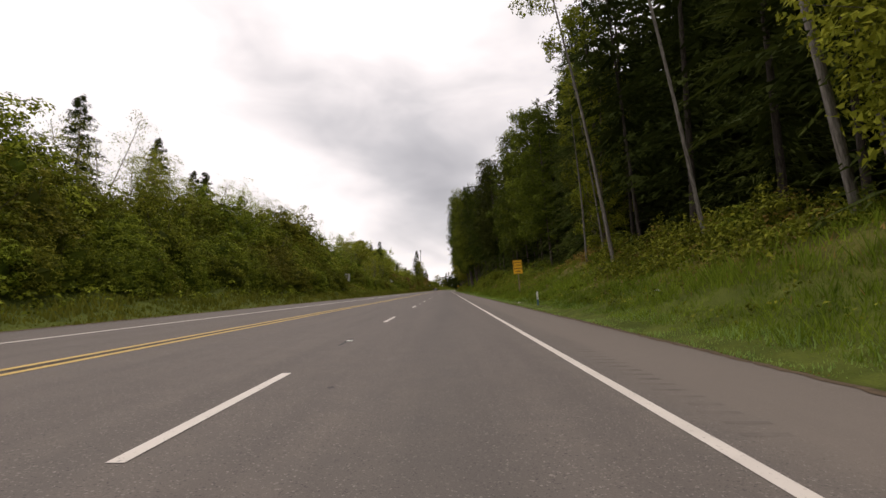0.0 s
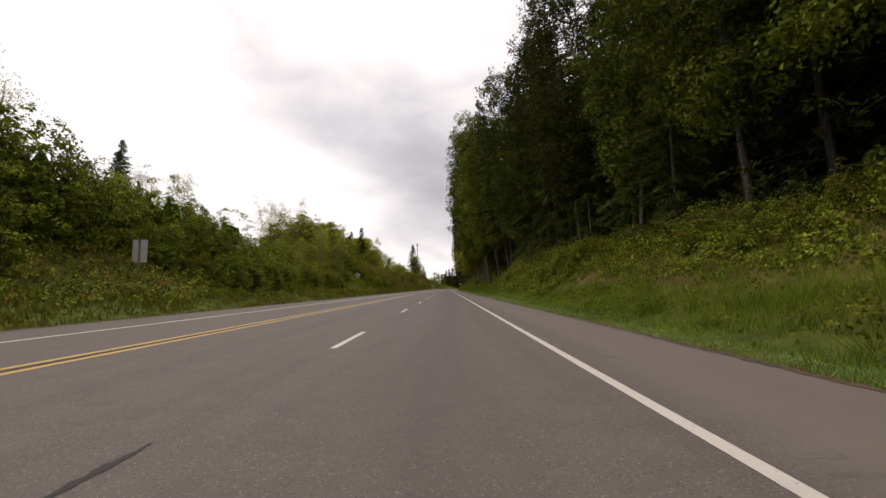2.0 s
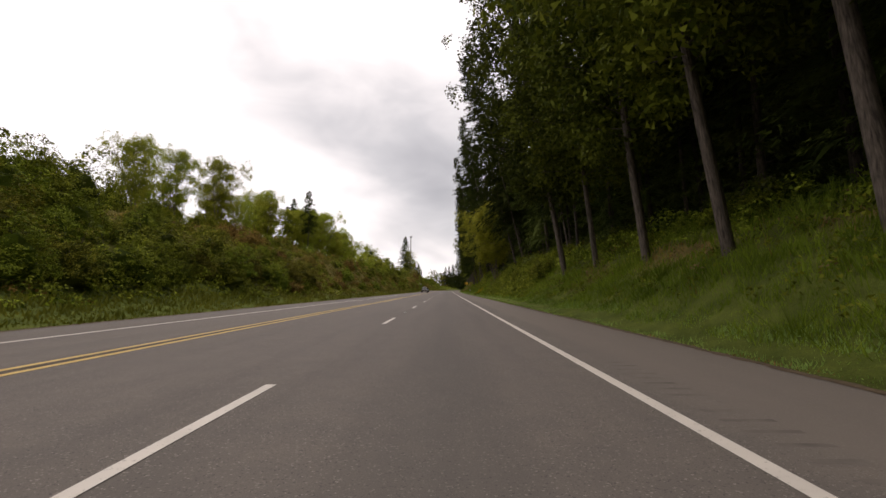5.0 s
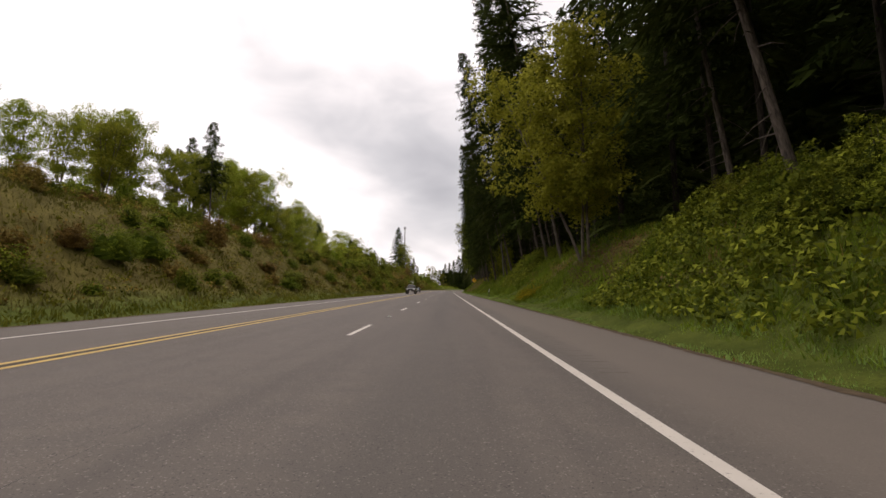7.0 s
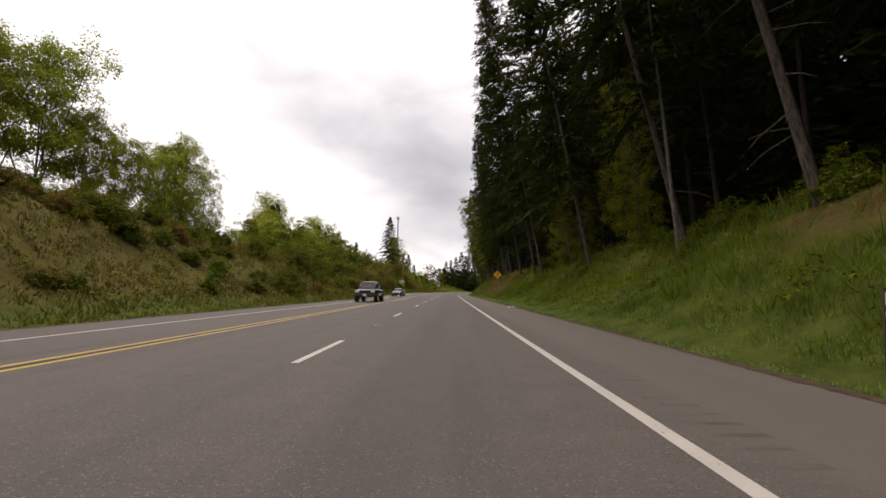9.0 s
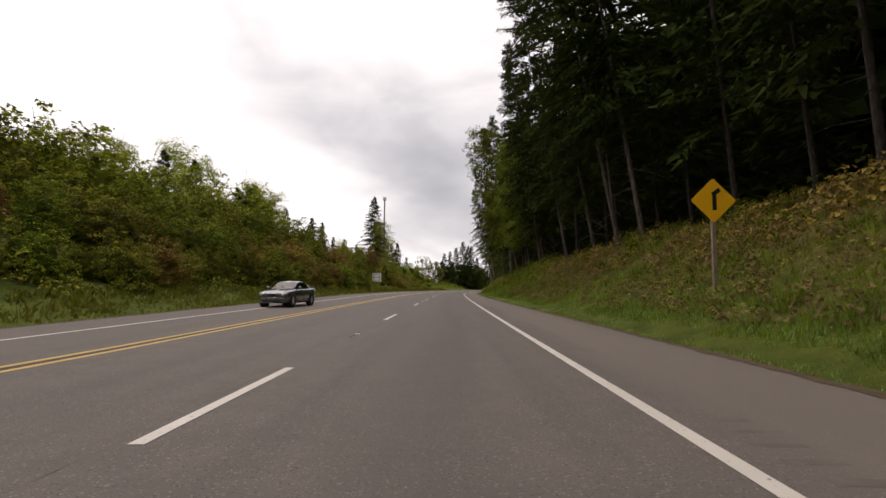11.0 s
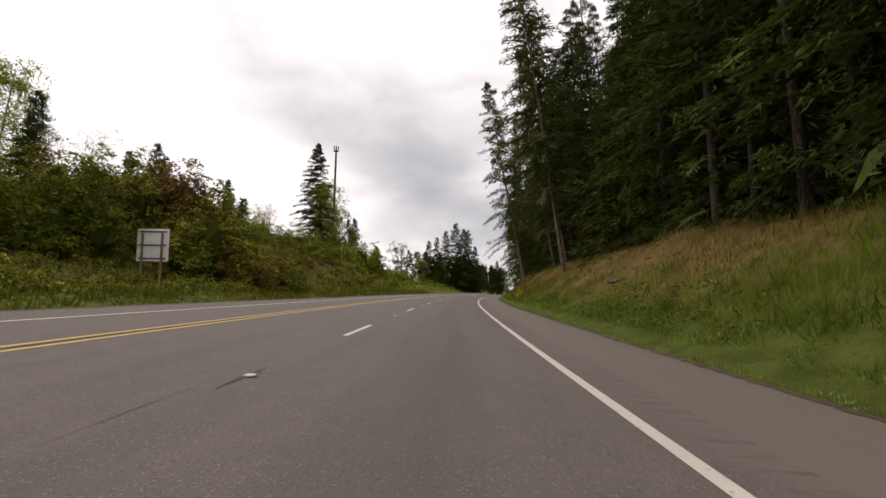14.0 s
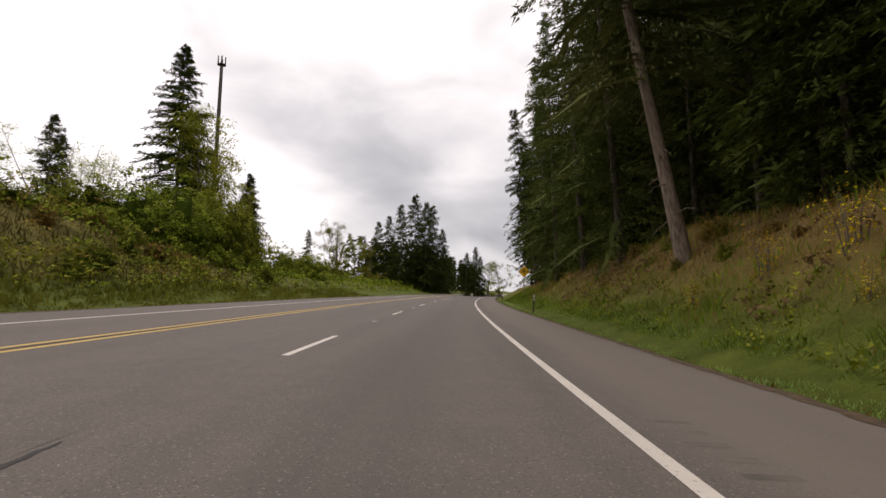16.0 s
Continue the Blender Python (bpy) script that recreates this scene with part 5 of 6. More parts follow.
def grass(name, s0, s1, u0, u1, per_m2, height, seed, mat, label, keep=None, width=0.035, tuft_of=1):
    """Blades of grass, singly or in tussocks that spread from one root."""
    rng = np.random.default_rng(seed)
    n = int((s1 - s0) * abs(u1 - u0) * per_m2 / tuft_of)
    S, U = rng.uniform(s0, s1, n), rng.uniform(u0, u1, n)
    patch = np.sin(S * 0.9 + U * 2.1) * np.sin(S * 0.33 - U * 1.3) + rng.normal(0, 0.5, n)
    ok = (patch > -1.1) & ((rng.random(n) < 0.35) | (U > 2.66) | (u0 < 0))
    if keep is not None:
        ok &= keep(S, U, rng)
    S, U = np.repeat(S[ok], tuft_of), np.repeat(U[ok], tuft_of)
    n = len(S)
    spread = rng.normal(0, 0.09, (n, 2)) * (tuft_of > 1)
    S, U = S + spread[:, 1], U + spread[:, 0]
    P = on_road(S, U, ground_height(S, U) - 0.02)
    tuft = 0.68 + 0.42 * np.sin(S * 2.7 + U * 3.1) * np.sin(S * 1.3 - U * 2.2) + 0.30 * np.sin(S * 0.61 + U * 1.7) * np.sin(S * 0.23 - U * 0.9)
    H = height * tuft * rng.uniform(0.45, 1.3, n) * np.clip(0.35 + 0.35 * np.abs(U - (2.4 if u0 > 0 else -11.8)), 0.35, 1.1)
    lean = rng.normal(0, 0.35, (n, 2)) * H[:, None] + 2.6 * spread
    a = rng.uniform(0, np.pi, n)
    w = width * rng.uniform(0.6, 1.4, n)
    side = np.stack((np.cos(a) * w, np.sin(a) * w, 0 * a), -1)
    tip = P + np.concatenate((lean, H[:, None]), 1)
    V = np.stack((P - side, P + side, tip), 1).reshape(-1, 3)
    tone = 0.5 + 0.4 * np.sin(S * 1.9 + U * 2.6) * np.sin(S * 0.8 - U * 3.4) + 0.4 * np.sin(S * 0.31 + U * 1.1) * np.sin(S * 0.17 - U * 0.7 + 1)
    tagged(new(name, np_mesh(name, V, tris=np.arange(3 * n).reshape(n, 3), mats=(mat,), tone=np.repeat(np.clip(tone, 0, 1), 3))), label, "grass", kind="stuff")


def bare(S, U):
    """Where the bank's grass is thin and brown, 0 to 1."""
    n = np.sin(S * 0.41 + U * 0.9) * np.sin(U * 1.15 - S * 0.23 + 1.3) + 0.5 * np.sin(S * 1.07 - U * 1.9) * np.sin(S * 0.37 + U * 2.2)
    return np.clip((n - 0.25) / 0.45, 0, 1) * np.clip((U - 4.4) / 1.0, 0, 1)


def tufted(S, U, r):
    n = np.sin(S * 1.7 + U * 1.1) * np.sin(U * 2.3 - S * 0.8) + 0.7 * np.sin(S * 3.1 - U * 2.7 + 1) + r.normal(0, 0.25, len(S))
    return (n > 0.25) & (r.random(len(S)) > bare(S, U)) & (r.random(len(S)) > np.interp(S, (372, 386, 480), (0, 0.85, 0.85)) * np.clip((U - 3.9) / 0.8, 0, 1))


grass("fresh_verge", 2, 480, 2.46, 3.9, 260, 0.18, 8, GRASS_FRESH, "short fresh green grass along the shoulder", None, 0.019)
grass("verge_grass", 2, 485, 3.3, 5.8, 200, 0.32, 1, GRASS, "green uncut grass beside the shoulder", lambda S, U, r: r.random(len(S)) > np.interp(S, (296, 302, 334, 344, 380, 392, 462, 475), (0, 0.6, 0.6, 0, 0, 0.8, 0.8, 0)) * np.clip((U - 3.7) / 0.9, 0, 1), 0.014)
grass("bank_grass", 2, 480, 4.8, 10.6, 90, 0.42, 2, GRASS, "green grass on the sloping bank", lambda S, U, r: r.random(len(S)) > np.maximum(np.interp(S, (0, 35, 50, 85, 100, 290, 300, 335, 345, 372, 386, 480), (.2, .3, .35, .3, .1, .2, .6, .6, .2, .3, .92, .92)), 0.8 * bare(S, U)), 0.02)
grass("tall_tufts", 2, 480, 3.6, 9.6, 64, 0.66, 12, GRASS_TUFT, "tall dark green tufts of grass on the bank", tufted, 0.013, 30)
grass("dry_bank_grass", 2, 480, 3.6, 11.4, 60, 0.26, 3, GRASS_DRY, "dry tan grass on the sloping bank", lambda S, U, r: r.random(len(S)) < np.maximum(np.interp(S, (0, 35, 50, 85, 100, 290, 300, 335, 345, 372, 386, 480), (.15, .2, .35, .3, .06, .15, .55, .55, .15, .2, 1, 1)), 0.75 * bare(S, U)) * np.clip((U - np.interp(S, (375, 388), (4.2, 3.6))) / 1.5, 0, 1), 0.017)
grass("verge_litter", 2, 490, 2.44, 2.86, 190, 0.12, 6, GRASS_DRY, "dry grass stalks at the pavement edge", None, 0.02)
grass("left_verge_grass", 8, 480, -15.6, -11.82, 44, 0.34, 4, GRASS_DULL, "green grass beside the far shoulder", lambda S, U, r: r.random(len(S)) > np.interp(S, (172, 184, 296, 306), (0, 0.85, 0.85, 0)) * np.clip((-13.2 - U) / 0.7, 0, 1), 0.045)
grass("left_bank_grass", 172, 306, -40, -13.6, 30, 0.28, 5, GRASS_OLIVE, "olive and tan grass on the open bank", None, 0.03)
for s0, s1 in ((62, 86), (122, 153), (374, 406)):
    grass("slope_grass", s0, s1, -22.5, -15.5, 34, 0.34, 20 + s0, GRASS_DULL, "dull green grass below the sign", None, 0.035)
grass("bend_bank_grass", 410, 465, -27, -15.5, 20, 0.4, 9, GRASS_OLIVE, "olive and tan grass on the open bank", None, 0.045)
grass("left_bank_green", 165, 300, -27, -14.5, 9, 0.32, 7, GRASS_DULL, "green grass on the open bank", None, 0.045)


# ---- signs, posts, tower ----
SIGN_BACK = plain("pale_sign_back", (0.74, 0.73, 0.71), 0.5, 0.0, vary=0.06, scale=2.0)
ALU = plain("bare_aluminium", (0.56, 0.56, 0.57), 0.45, 0.3, vary=0.08, scale=2.0)
WOOD = bark("weathered_post", (0.16, 0.12, 0.085), (0.30, 0.24, 0.18))
SIGN_YELLOW = plain("sign_yellow", (0.86, 0.45, 0.014), 0.4, vary=0.05)
BLACK = plain("black_lettering", (0.012, 0.012, 0.012), 0.5)
WHITE = plain("white_plastic", (0.75, 0.75, 0.72), 0.45, vary=0.05)
DARK_STEEL = plain("dark_steel", (0.06, 0.052, 0.045), 0.6, 0.3)
BLUE_FOOT = plain("blue_plastic", (0.05, 0.12, 0.20), 0.6)
BROWN_POST = plain("dark_marker_post", (0.055, 0.045, 0.035), 0.7)


def plate_bm(w, h, r, thick=0.006, turned=False):
    """A sign plate with rounded corners, standing in the xz plane, front to -y."""
    bm = bmesh.new()
    ring = []
    for cx, cz, a0 in ((w / 2 - r, h / 2 - r, 0), (-w / 2 + r, h / 2 - r, 90), (-w / 2 + r, -h / 2 + r, 180), (w / 2 - r, -h / 2 + r, 270)):
        for k in range(5):
            a = radians(a0 + 22.5 * k)
            p = Vector((cx + r * math.cos(a), 0, cz + r * math.sin(a)))
            if turned:
                p = Matrix.Rotation(radians(45), 3, "Y") @ p
            ring.append(p)
    front = [bm.verts.new(p + Vector((0, -thick / 2, 0))) for p in ring]
    back = [bm.verts.new(p + Vector((0, thick / 2, 0))) for p in ring]
    bm.faces.new(front)
    bm.faces.new(back[::-1])
    n = len(ring)
    for i in range(n):
        bm.faces.new((front[i], back[i], back[(i + 1) % n], front[(i + 1) % n]))
    bmesh.ops.recalc_face_normals(bm, faces=bm.faces[:])
    return bm


def lettering(text, size, at, parent):
    cu = bpy.data.curves.new("lettering", "FONT")
    cu.body, cu.size, cu.align_x, cu.align_y, cu.extrude, cu.offset = text, size, "CENTER", "CENTER", 0.001, size * 0.02
    tmp = bpy.data.objects.new("lettering", cu)
    scene.collection.objects.link(tmp)
    me = bpy.data.meshes.new_from_object(tmp.evaluated_get(bpy.context.evaluated_depsgraph_get()))
    bpy.data.objects.remove(tmp)
    me.materials.clear()
    me.materials.append(BLACK)
    ob = under(new("lettering", me), parent)
    ob.matrix_basis = Matrix.Translation(at) @ pose(0, 0, 0, 90, 0, 0)
    return ob


def at_place(ob, s, u, turn=0.0, lean=0.0, sink=0.05):
    x, y, z = place(s, u, sink)
    ob.matrix_basis = pose(x, y, z, 0, lean, turn - heading(s))
    return z


def border(w, h, wide, parent, y):
    for sx, sz, px, pz in ((w, wide, 0, h / 2 - wide / 2), (w, wide, 0, -h / 2 + wide / 2), (wide, h - 2 * wide, w / 2 - wide / 2, 0), (wide, h - 2 * wide, -w / 2 + wide / 2, 0)):
        part("border", box_bm((sx, 0.002, sz), (px, y, pz)), BLACK, parent)


def headlight_sign():
    e = thing("road_sign", "yellow sign reading ENTERING 24 HOUR HEADLIGHT AREA on a post", "road sign")
    z0 = at_place(e, 44.3, 4.75, 0, -5)
    c = 3.0 - z0
    part("post", rod_bm((0, 0.03, -0.4), (0, 0.03, c + 0.5), 0.035, n=8), WOOD, e)
    p = part("panel", plate_bm(0.80, 1.22, 0.05), SIGN_YELLOW, e)
    p.location = (0, -0.02, c)
    for word, z in (("ENTERING", 0.40), ("24 HOUR", 0.14), ("HEADLIGHT", -0.13), ("AREA", -0.40)):
        lettering(word, 0.165 if len(word) > 7 else 0.19, (0, -0.006, z), p)
    border(0.74, 1.16, 0.014, p, -0.0045)


def diamond(s, u, zc, mat, label, side=0.76, back=False):
    e = thing("road_sign", label, "road sign")
    z0 = at_place(e, s, u, 180 if back else 0)
    c = zc - z0
    part("post", box_bm((0.09, 0.09, c + 0.9), (0, 0.05, (c + 0.9) / 2 - 0.4), 0.008), WOOD, e)
    p = part("panel", plate_bm(side, side, 0.05, turned=True), ALU if back else mat, e)
    p.location = (0, -0.002, c)
    f = part("face", plate_bm(side - 0.03, side - 0.03, 0.05, 0.002, turned=True), mat, p)
    f.location = (0, -0.0055, 0)
    return p


def back_sign():
    e = thing("road_sign", "rectangular sign seen from its bare aluminium back", "road sign")
    z0 = at_place(e, 82.0, -18.2, 180)
    c = 2.95 - z0
    part("post", box_bm((0.09, 0.09, c + 1.05), (0, 0.055, (c + 1.05) / 2 - 0.4), 0.008), WOOD, e)
    p = part("panel", plate_bm(0.80, 1.22, 0.04), ALU, e)
    p.location = (0, 0, c)
    part("face", plate_bm(0.78, 1.2, 0.04, 0.002), WHITE, p).location = (0, -0.005, 0)


def big_back_sign():
    e = thing("road_sign", "large white-edged sign on two posts, seen from the back", "road sign")
    z0 = at_place(e, 399.0, -19.2, 178)
    c = 3.3 - z0
    for x in (-0.6, 0.6):
        part("post", box_bm((0.10, 0.10, c + 1.2), (x, 0.09, (c + 1.2) / 2 - 0.5), 0.008), WOOD, e)
    p = part("panel", plate_bm(1.95, 1.9, 0.06, 0.008), SIGN_BACK, e)
    p.location = (0, 0, c)
    part("face", plate_bm(1.93, 1.88, 0.06, 0.002), WHITE, p).location = (0, -0.006, 0)
    for z in (-0.78, 0.0, 0.78):
        part("brace", box_bm((1.66, 0.035, 0.07), (0, 0.023, z), 0.004), DARK_STEEL, p)


def marker_post(s, u, high, mat, label):
    e = thing("marker_post", label, "marker post", "roadside marker posts")
    z0 = at_place(e, s, u, 0, 1.5)
    part("post", box_bm((0.095, 0.025, high + 0.3), (0, 0, high / 2 - 0.15), 0.006), mat, e)
    part("reflector", box_bm((0.075, 0.006, 0.15), (0, -0.017, high - 0.12), 0.002), WHITE, e)
    part("reflector", box_bm((0.075, 0.006, 0.08), (0, -0.017, high - 0.30), 0.002), WHITE, e)


def short_post():
    e = thing("marker_post", "short white roadside marker post with a blue foot", "marker post", "roadside marker posts")
    at_place(e, 27.7, 3.3, 0, -4)
    part("post", box_bm((0.085, 0.03, 0.80), (0, 0, 0.05), 0.008), BLUE_FOOT, e, "blue lower post")
    part("sleeve", box_bm((0.095, 0.04, 0.42), (0, 0, 0.63), 0.010), WHITE, e, "white upper sleeve")
    part("reflector", box_bm((0.05, 0.006, 0.05), (0, -0.024, 0.52), 0.002), BROWN_POST, e)


def tower():
    e = thing("mast", "tall dark slender mast with aerials at its top", "mast")
    s, u = along(-29.4, 510.6)
    z0 = at_place(e, s, u)
    top = 41.2 - z0
    zs = [0, top * 0.25, top * 0.5, top * 0.75, top - 1.2]
    for k in range(4):
        part("section", rod_bm((0, 0, zs[k]), (0, 0, zs[k + 1] + 0.02), 0.42 - 0.04 * k, 0.39 - 0.04 * k, 12), DARK_STEEL, e)
        part("flange", rod_bm((0, 0, zs[k + 1] - 0.06), (0, 0, zs[k + 1] + 0.08), 0.45 - 0.04 * k, n=12), DARK_STEEL, e)
    part("platform", rod_bm((0, 0, top - 1.3), (0, 0, top - 1.2), 0.75, n=12), DARK_STEEL, e)
    for k in range(6):
        a = radians(60 * k)
        part("aerial", box_bm((0.22, 0.12, 1.5), (0.68 * math.cos(a), 0.68 * math.sin(a), top - 0.6), 0.02, Matrix.Rotation(a + radians(90), 4, "Z")), DARK_STEEL, e)
    part("cap", rod_bm((0, 0, top - 1.2), (0, 0, top - 0.2), 0.22, 0.18, 10), DARK_STEEL, e)


headlight_sign()
back_sign()
diamond(149.3, -18.7, 3.4, SIGN_YELLOW, "diamond sign seen from its grey aluminium back", 0.9, True)
arrow = diamond(304, 4.6, 3.1, SIGN_YELLOW, "yellow diamond warning sign with a black arrow")
part("arrow", box_bm((0.10, 0.003, 0.42), (0.02, -0.009, -0.02), 0.001), BLACK, arrow)
part("arrow_head", box_bm((0.22, 0.003, 0.10), (0.06, -0.009, 0.20), 0.001, Matrix.Rotation(radians(-35), 4, "Y")), BLACK, arrow)
bs, bu = along(16.2, 475.0)
arrow = diamond(bs, bu, 3.3, SIGN_YELLOW, "yellow diamond warning sign at the bend", 0.9)
part("arrow", box_bm((0.10, 0.003, 0.42), (0.02, -0.009, -0.02), 0.001), BLACK, arrow)
big_back_sign()
short_post()
marker_post(245.5, 3.3, 1.1, BROWN_POST, "dark roadside marker post with white reflector")
marker_post(377, -13.4, 1.1, BROWN_POST, "dark roadside marker post with white reflector")
marker_post(450.5, 3.0, 1.1, BROWN_POST, "dark roadside marker post with yellowish reflector")
bs, bu = along(14.9, 480.0)
marker_post(bs, bu, 1.1, BROWN_POST, "dark roadside marker post with white reflector")
tower()

# ---- rocks, fallen branch, flowers, litter ----
ROCK = bark("bank_rock", (0.13, 0.10, 0.060), (0.28, 0.22, 0.135), 1.5)


def rocks():
    rng = random.Random(4)
    for i in range(26):
        bm = bmesh.new()
        bmesh.ops.create_icosphere(bm, subdivisions=2, radius=1)
        k = rng.uniform(0, 9)
        for v in bm.verts:
            v.co *= 1 + 0.35 * noise.noise(v.co * 1.3 + Vector((k, 0, 0)))
        sx = rng.uniform(0.06, 0.20)
        for v in bm.verts:
            v.co = Vector((v.co.x * sx, v.co.y * sx * rng.uniform(0.97, 1.03) * 0.8, v.co.z * sx * 0.5))
        me = bpy.data.meshes.new("rock")
        bm.to_mesh(me)
        bm.free()
        me.materials.append(ROCK)
        ob = tagged(new("rock", me), "flat tan rock lying in the dry grass", "rock", "rocks on the dry bank")
        s = rng.gauss(395.3, 1.5)
        x, y, z = place(s, 6.1 + rng.gauss(0, 0.45) - 0.1 * (s - 395), 0.02)
        ob.matrix_basis = pose(x, y, z + sx * 0.15, rng.uniform(-15, 15), -20, rng.uniform(0, 360))


rocks()


def fallen_branch():
    e = thing("fallen_branch", "bare pale fallen branch on the dry bank", "branch")
    at_place(e, 391.8, 5.2, 30, 0, -0.10)
    V, Q = tubes([[((-0.5, 0, 0.0), 0.05), ((0.0, 0.05, 0.10), 0.045), ((0.5, 0.0, 0.25), 0.035), ((0.75, -0.05, 0.46), 0.02)], [((0.45, 0, 0.23), 0.03), ((0.62, 0.12, 0.24), 0.015)]], 7)
    under(new("stick", np_mesh("stick", V, Q, mats=(PALE_BARK,), smooth=True)), e)


fallen_branch()
BROOM_BUSH = Stock(shrub(0.9, 1.0, 700, 0.09, 201, BROOM, "broom bush in bright yellow flower"))
BROOM_THIN = Stock(shrub(1.4, 1.1, 330, 0.055, 202, BROOM, "thin broom bush with a few yellow flowers", stems=7))
for s, u, k, size in ((421.6, 4.1, BROOM_BUSH, 0.7), (422.8, 4.4, BROOM_BUSH, 0.85), (426.6, 4.1, BROOM_BUSH, 0.45), (431.2, 5.6, BROOM_THIN, 1.0), (433.0, 5.2, BROOM_THIN, 0.9), (429.8, 4.6, BROOM_THIN, 0.5), (434.5, 4.4, BROOM_THIN, 0.6), (204, 5.4, BROOM_THIN, 0.5)):
    k.put(s, u, s * 40, size)
thicket("weeds", 424, 450, 3.8, 6.4, 0.8, 2600, 0.10, 61, LEAF_DRY, "straggly bronze weeds on the dry bank", 0.45)


def wildflowers(s0, s1, u0, u1, count, seed):
    """Yellow composite flowers on thin stalks, as one object."""
    rng = np.random.default_rng(seed)
    S, U = rng.uniform(s0, s1, count), rng.normal((u0 + u1) / 2, (u1 - u0) / 4, count)
    ok = np.sin(S * 1.9 + U) * np.sin(U * 2.3 - S * 0.6) + rng.normal(0, 0.4, count) > -0.1
    S, U = S[ok], U[ok]
    n = len(S)
    H = rng.uniform(0.22, 0.5, n)
    foot = on_road(S, U, ground_height(S, U))
    head = foot + np.stack((rng.normal(0, 0.08, n), rng.normal(0, 0.08, n), H), -1)
    thin = np.array((0.006, 0, 0))
    V = [np.stack((foot - thin, foot + thin, head), 1).reshape(-1, 3)]
    T = [np.arange(3 * n).reshape(n, 3)]
    tilt = rng.normal(0, 0.5, (n, 2))
    r = rng.uniform(0.012, 0.025, n)
    k0 = 3 * n
    for k in range(6):
        a, c = 2 * math.pi * k / 6, 2 * math.pi * (k + 1) / 6
        p = [head + np.stack((r * math.cos(w), r * math.sin(w), r * (tilt[:, 0] * math.cos(w) + tilt[:, 1] * math.sin(w))), -1) for w in (a, c)]
        V.append(np.stack((head - (0, 0, 0.012), p[0], p[1]), 1).reshape(-1, 3))
        T.append(k0 + np.arange(3 * n).reshape(n, 3))
        k0 += 3 * n
    index = np.concatenate((np.zeros(n), np.ones(6 * n)))
    ob = new("wildflowers", np_mesh("wildflowers", np.concatenate(V), tris=np.concatenate(T), mats=(GRASS, BROOM), mat_index=index))
    tagged(ob, "yellow wildflowers on thin stalks in the bank grass", "wildflowers", kind="stuff")


wildflowers(218.6, 224.6, 3.1, 4.7, 1900, 7)


def litter(s, u, w, label, seed):
    bm = bmesh.new()
    bmesh.ops.create_grid(bm, x_segments=6, y_segments=6, size=w / 2)
    for v in bm.verts:
        v.co.z = 0.25 * w * noise.noise(v.co * 9 + Vector((seed, 0, 0))) + 0.12 * w
    bmesh.ops.solidify(bm, geom=bm.faces[:], thickness=0.004)
    me = bpy.data.meshes.new("litter")
    bm.to_mesh(me)
    bm.free()
    me.materials.append(WHITE)
    ob = tagged(new("litter", me), label, "litter")
    at_place(ob, s, u, seed * 50, 0, -0.02)
    ob.location.z += 0.02 if u < 2.4 else 0.1


litter(15.2, 4.7, 0.16, "crumpled white paper in the grass", 1)
litter(270, 2.25, 0.40, "crumpled white bag on the shoulder edge", 2)
litter(33, 3.0, 0.14, "crumpled white paper in the grass", 3)

# ---- cars in the far lane ----
TYRE = plain("tyre_rubber", (0.018, 0.018, 0.018), 0.85)
RIM = plain("alloy_rim", (0.66, 0.66, 0.67), 0.35, 0.35)
GLASS_DARK = plain("tinted_window", (0.012, 0.014, 0.015), 0.08, 0.0, 0.35, 0.05)
WINDSCREEN = plain("windscreen_glass", (0.05, 0.055, 0.06), 0.05, 0.0, 1.0, 0.03)
TAIL_RED = plain("tail_light_lens", (0.25, 0.012, 0.010), 0.2)
LAMP = plain("headlight_lens", (0.70, 0.70, 0.68), 0.12, 0.0, 0.8, 0.05)
CHROME = plain("chrome", (0.6, 0.6, 0.6), 0.15, 1.0)
TRIM = plain("black_trim", (0.02, 0.02, 0.02), 0.6)


def car_paint(name, col):
    m = plain(name, col, 0.24, 0.7, 0.5, 0.04)
    m.node_tree.nodes["Principled BSDF"].inputs["Coat Weight"].default_value = 0.8
    m.node_tree.nodes["Principled BSDF"].inputs["Coat Roughness"].default_value = 0.08
    return m


def loft(name, stations, mat, parent, label=""):
    """A rounded body through (x, half width, bottom, top, shoulder) stations; x forward."""
    V, Q = [], []
    for x, w, zb, zt, sh in stations:
        half = [(0, zb), (w * 0.86, zb), (w * 0.985, zb + 0.10), (w, zb + (sh - zb) * 0.55), (w * 0.985, sh), (w * 0.90, sh + (zt - sh) * 0.75), (w * 0.70, zt - 0.01), (0, zt + 0.012)]
        V += [(x, y, z) for y, z in half] + [(x, -y, z) for y, z in half[-2:0:-1]]
    n = 14
    for i in range(len(stations) - 1):
        for k in range(n):
            Q.append((i * n + k, i * n + (k + 1) % n, (i + 1) * n + (k + 1) % n, (i + 1) * n + k))
    me = np_mesh(name, np.array(V), np.array(Q), mats=(mat,), smooth=True)
    bm = bmesh.new()
    bm.from_mesh(me)
    for ring in (0, len(stations) - 1):
        bm.verts.ensure_lookup_table()
        bm.faces.new([bm.verts[ring * n + k] for k in range(n)])
    bmesh.ops.recalc_face_normals(bm, faces=bm.faces[:])
    bm.to_mesh(me)
    bm.free()
    ob = under(new(name, me), parent)
    return tagged(ob, label)


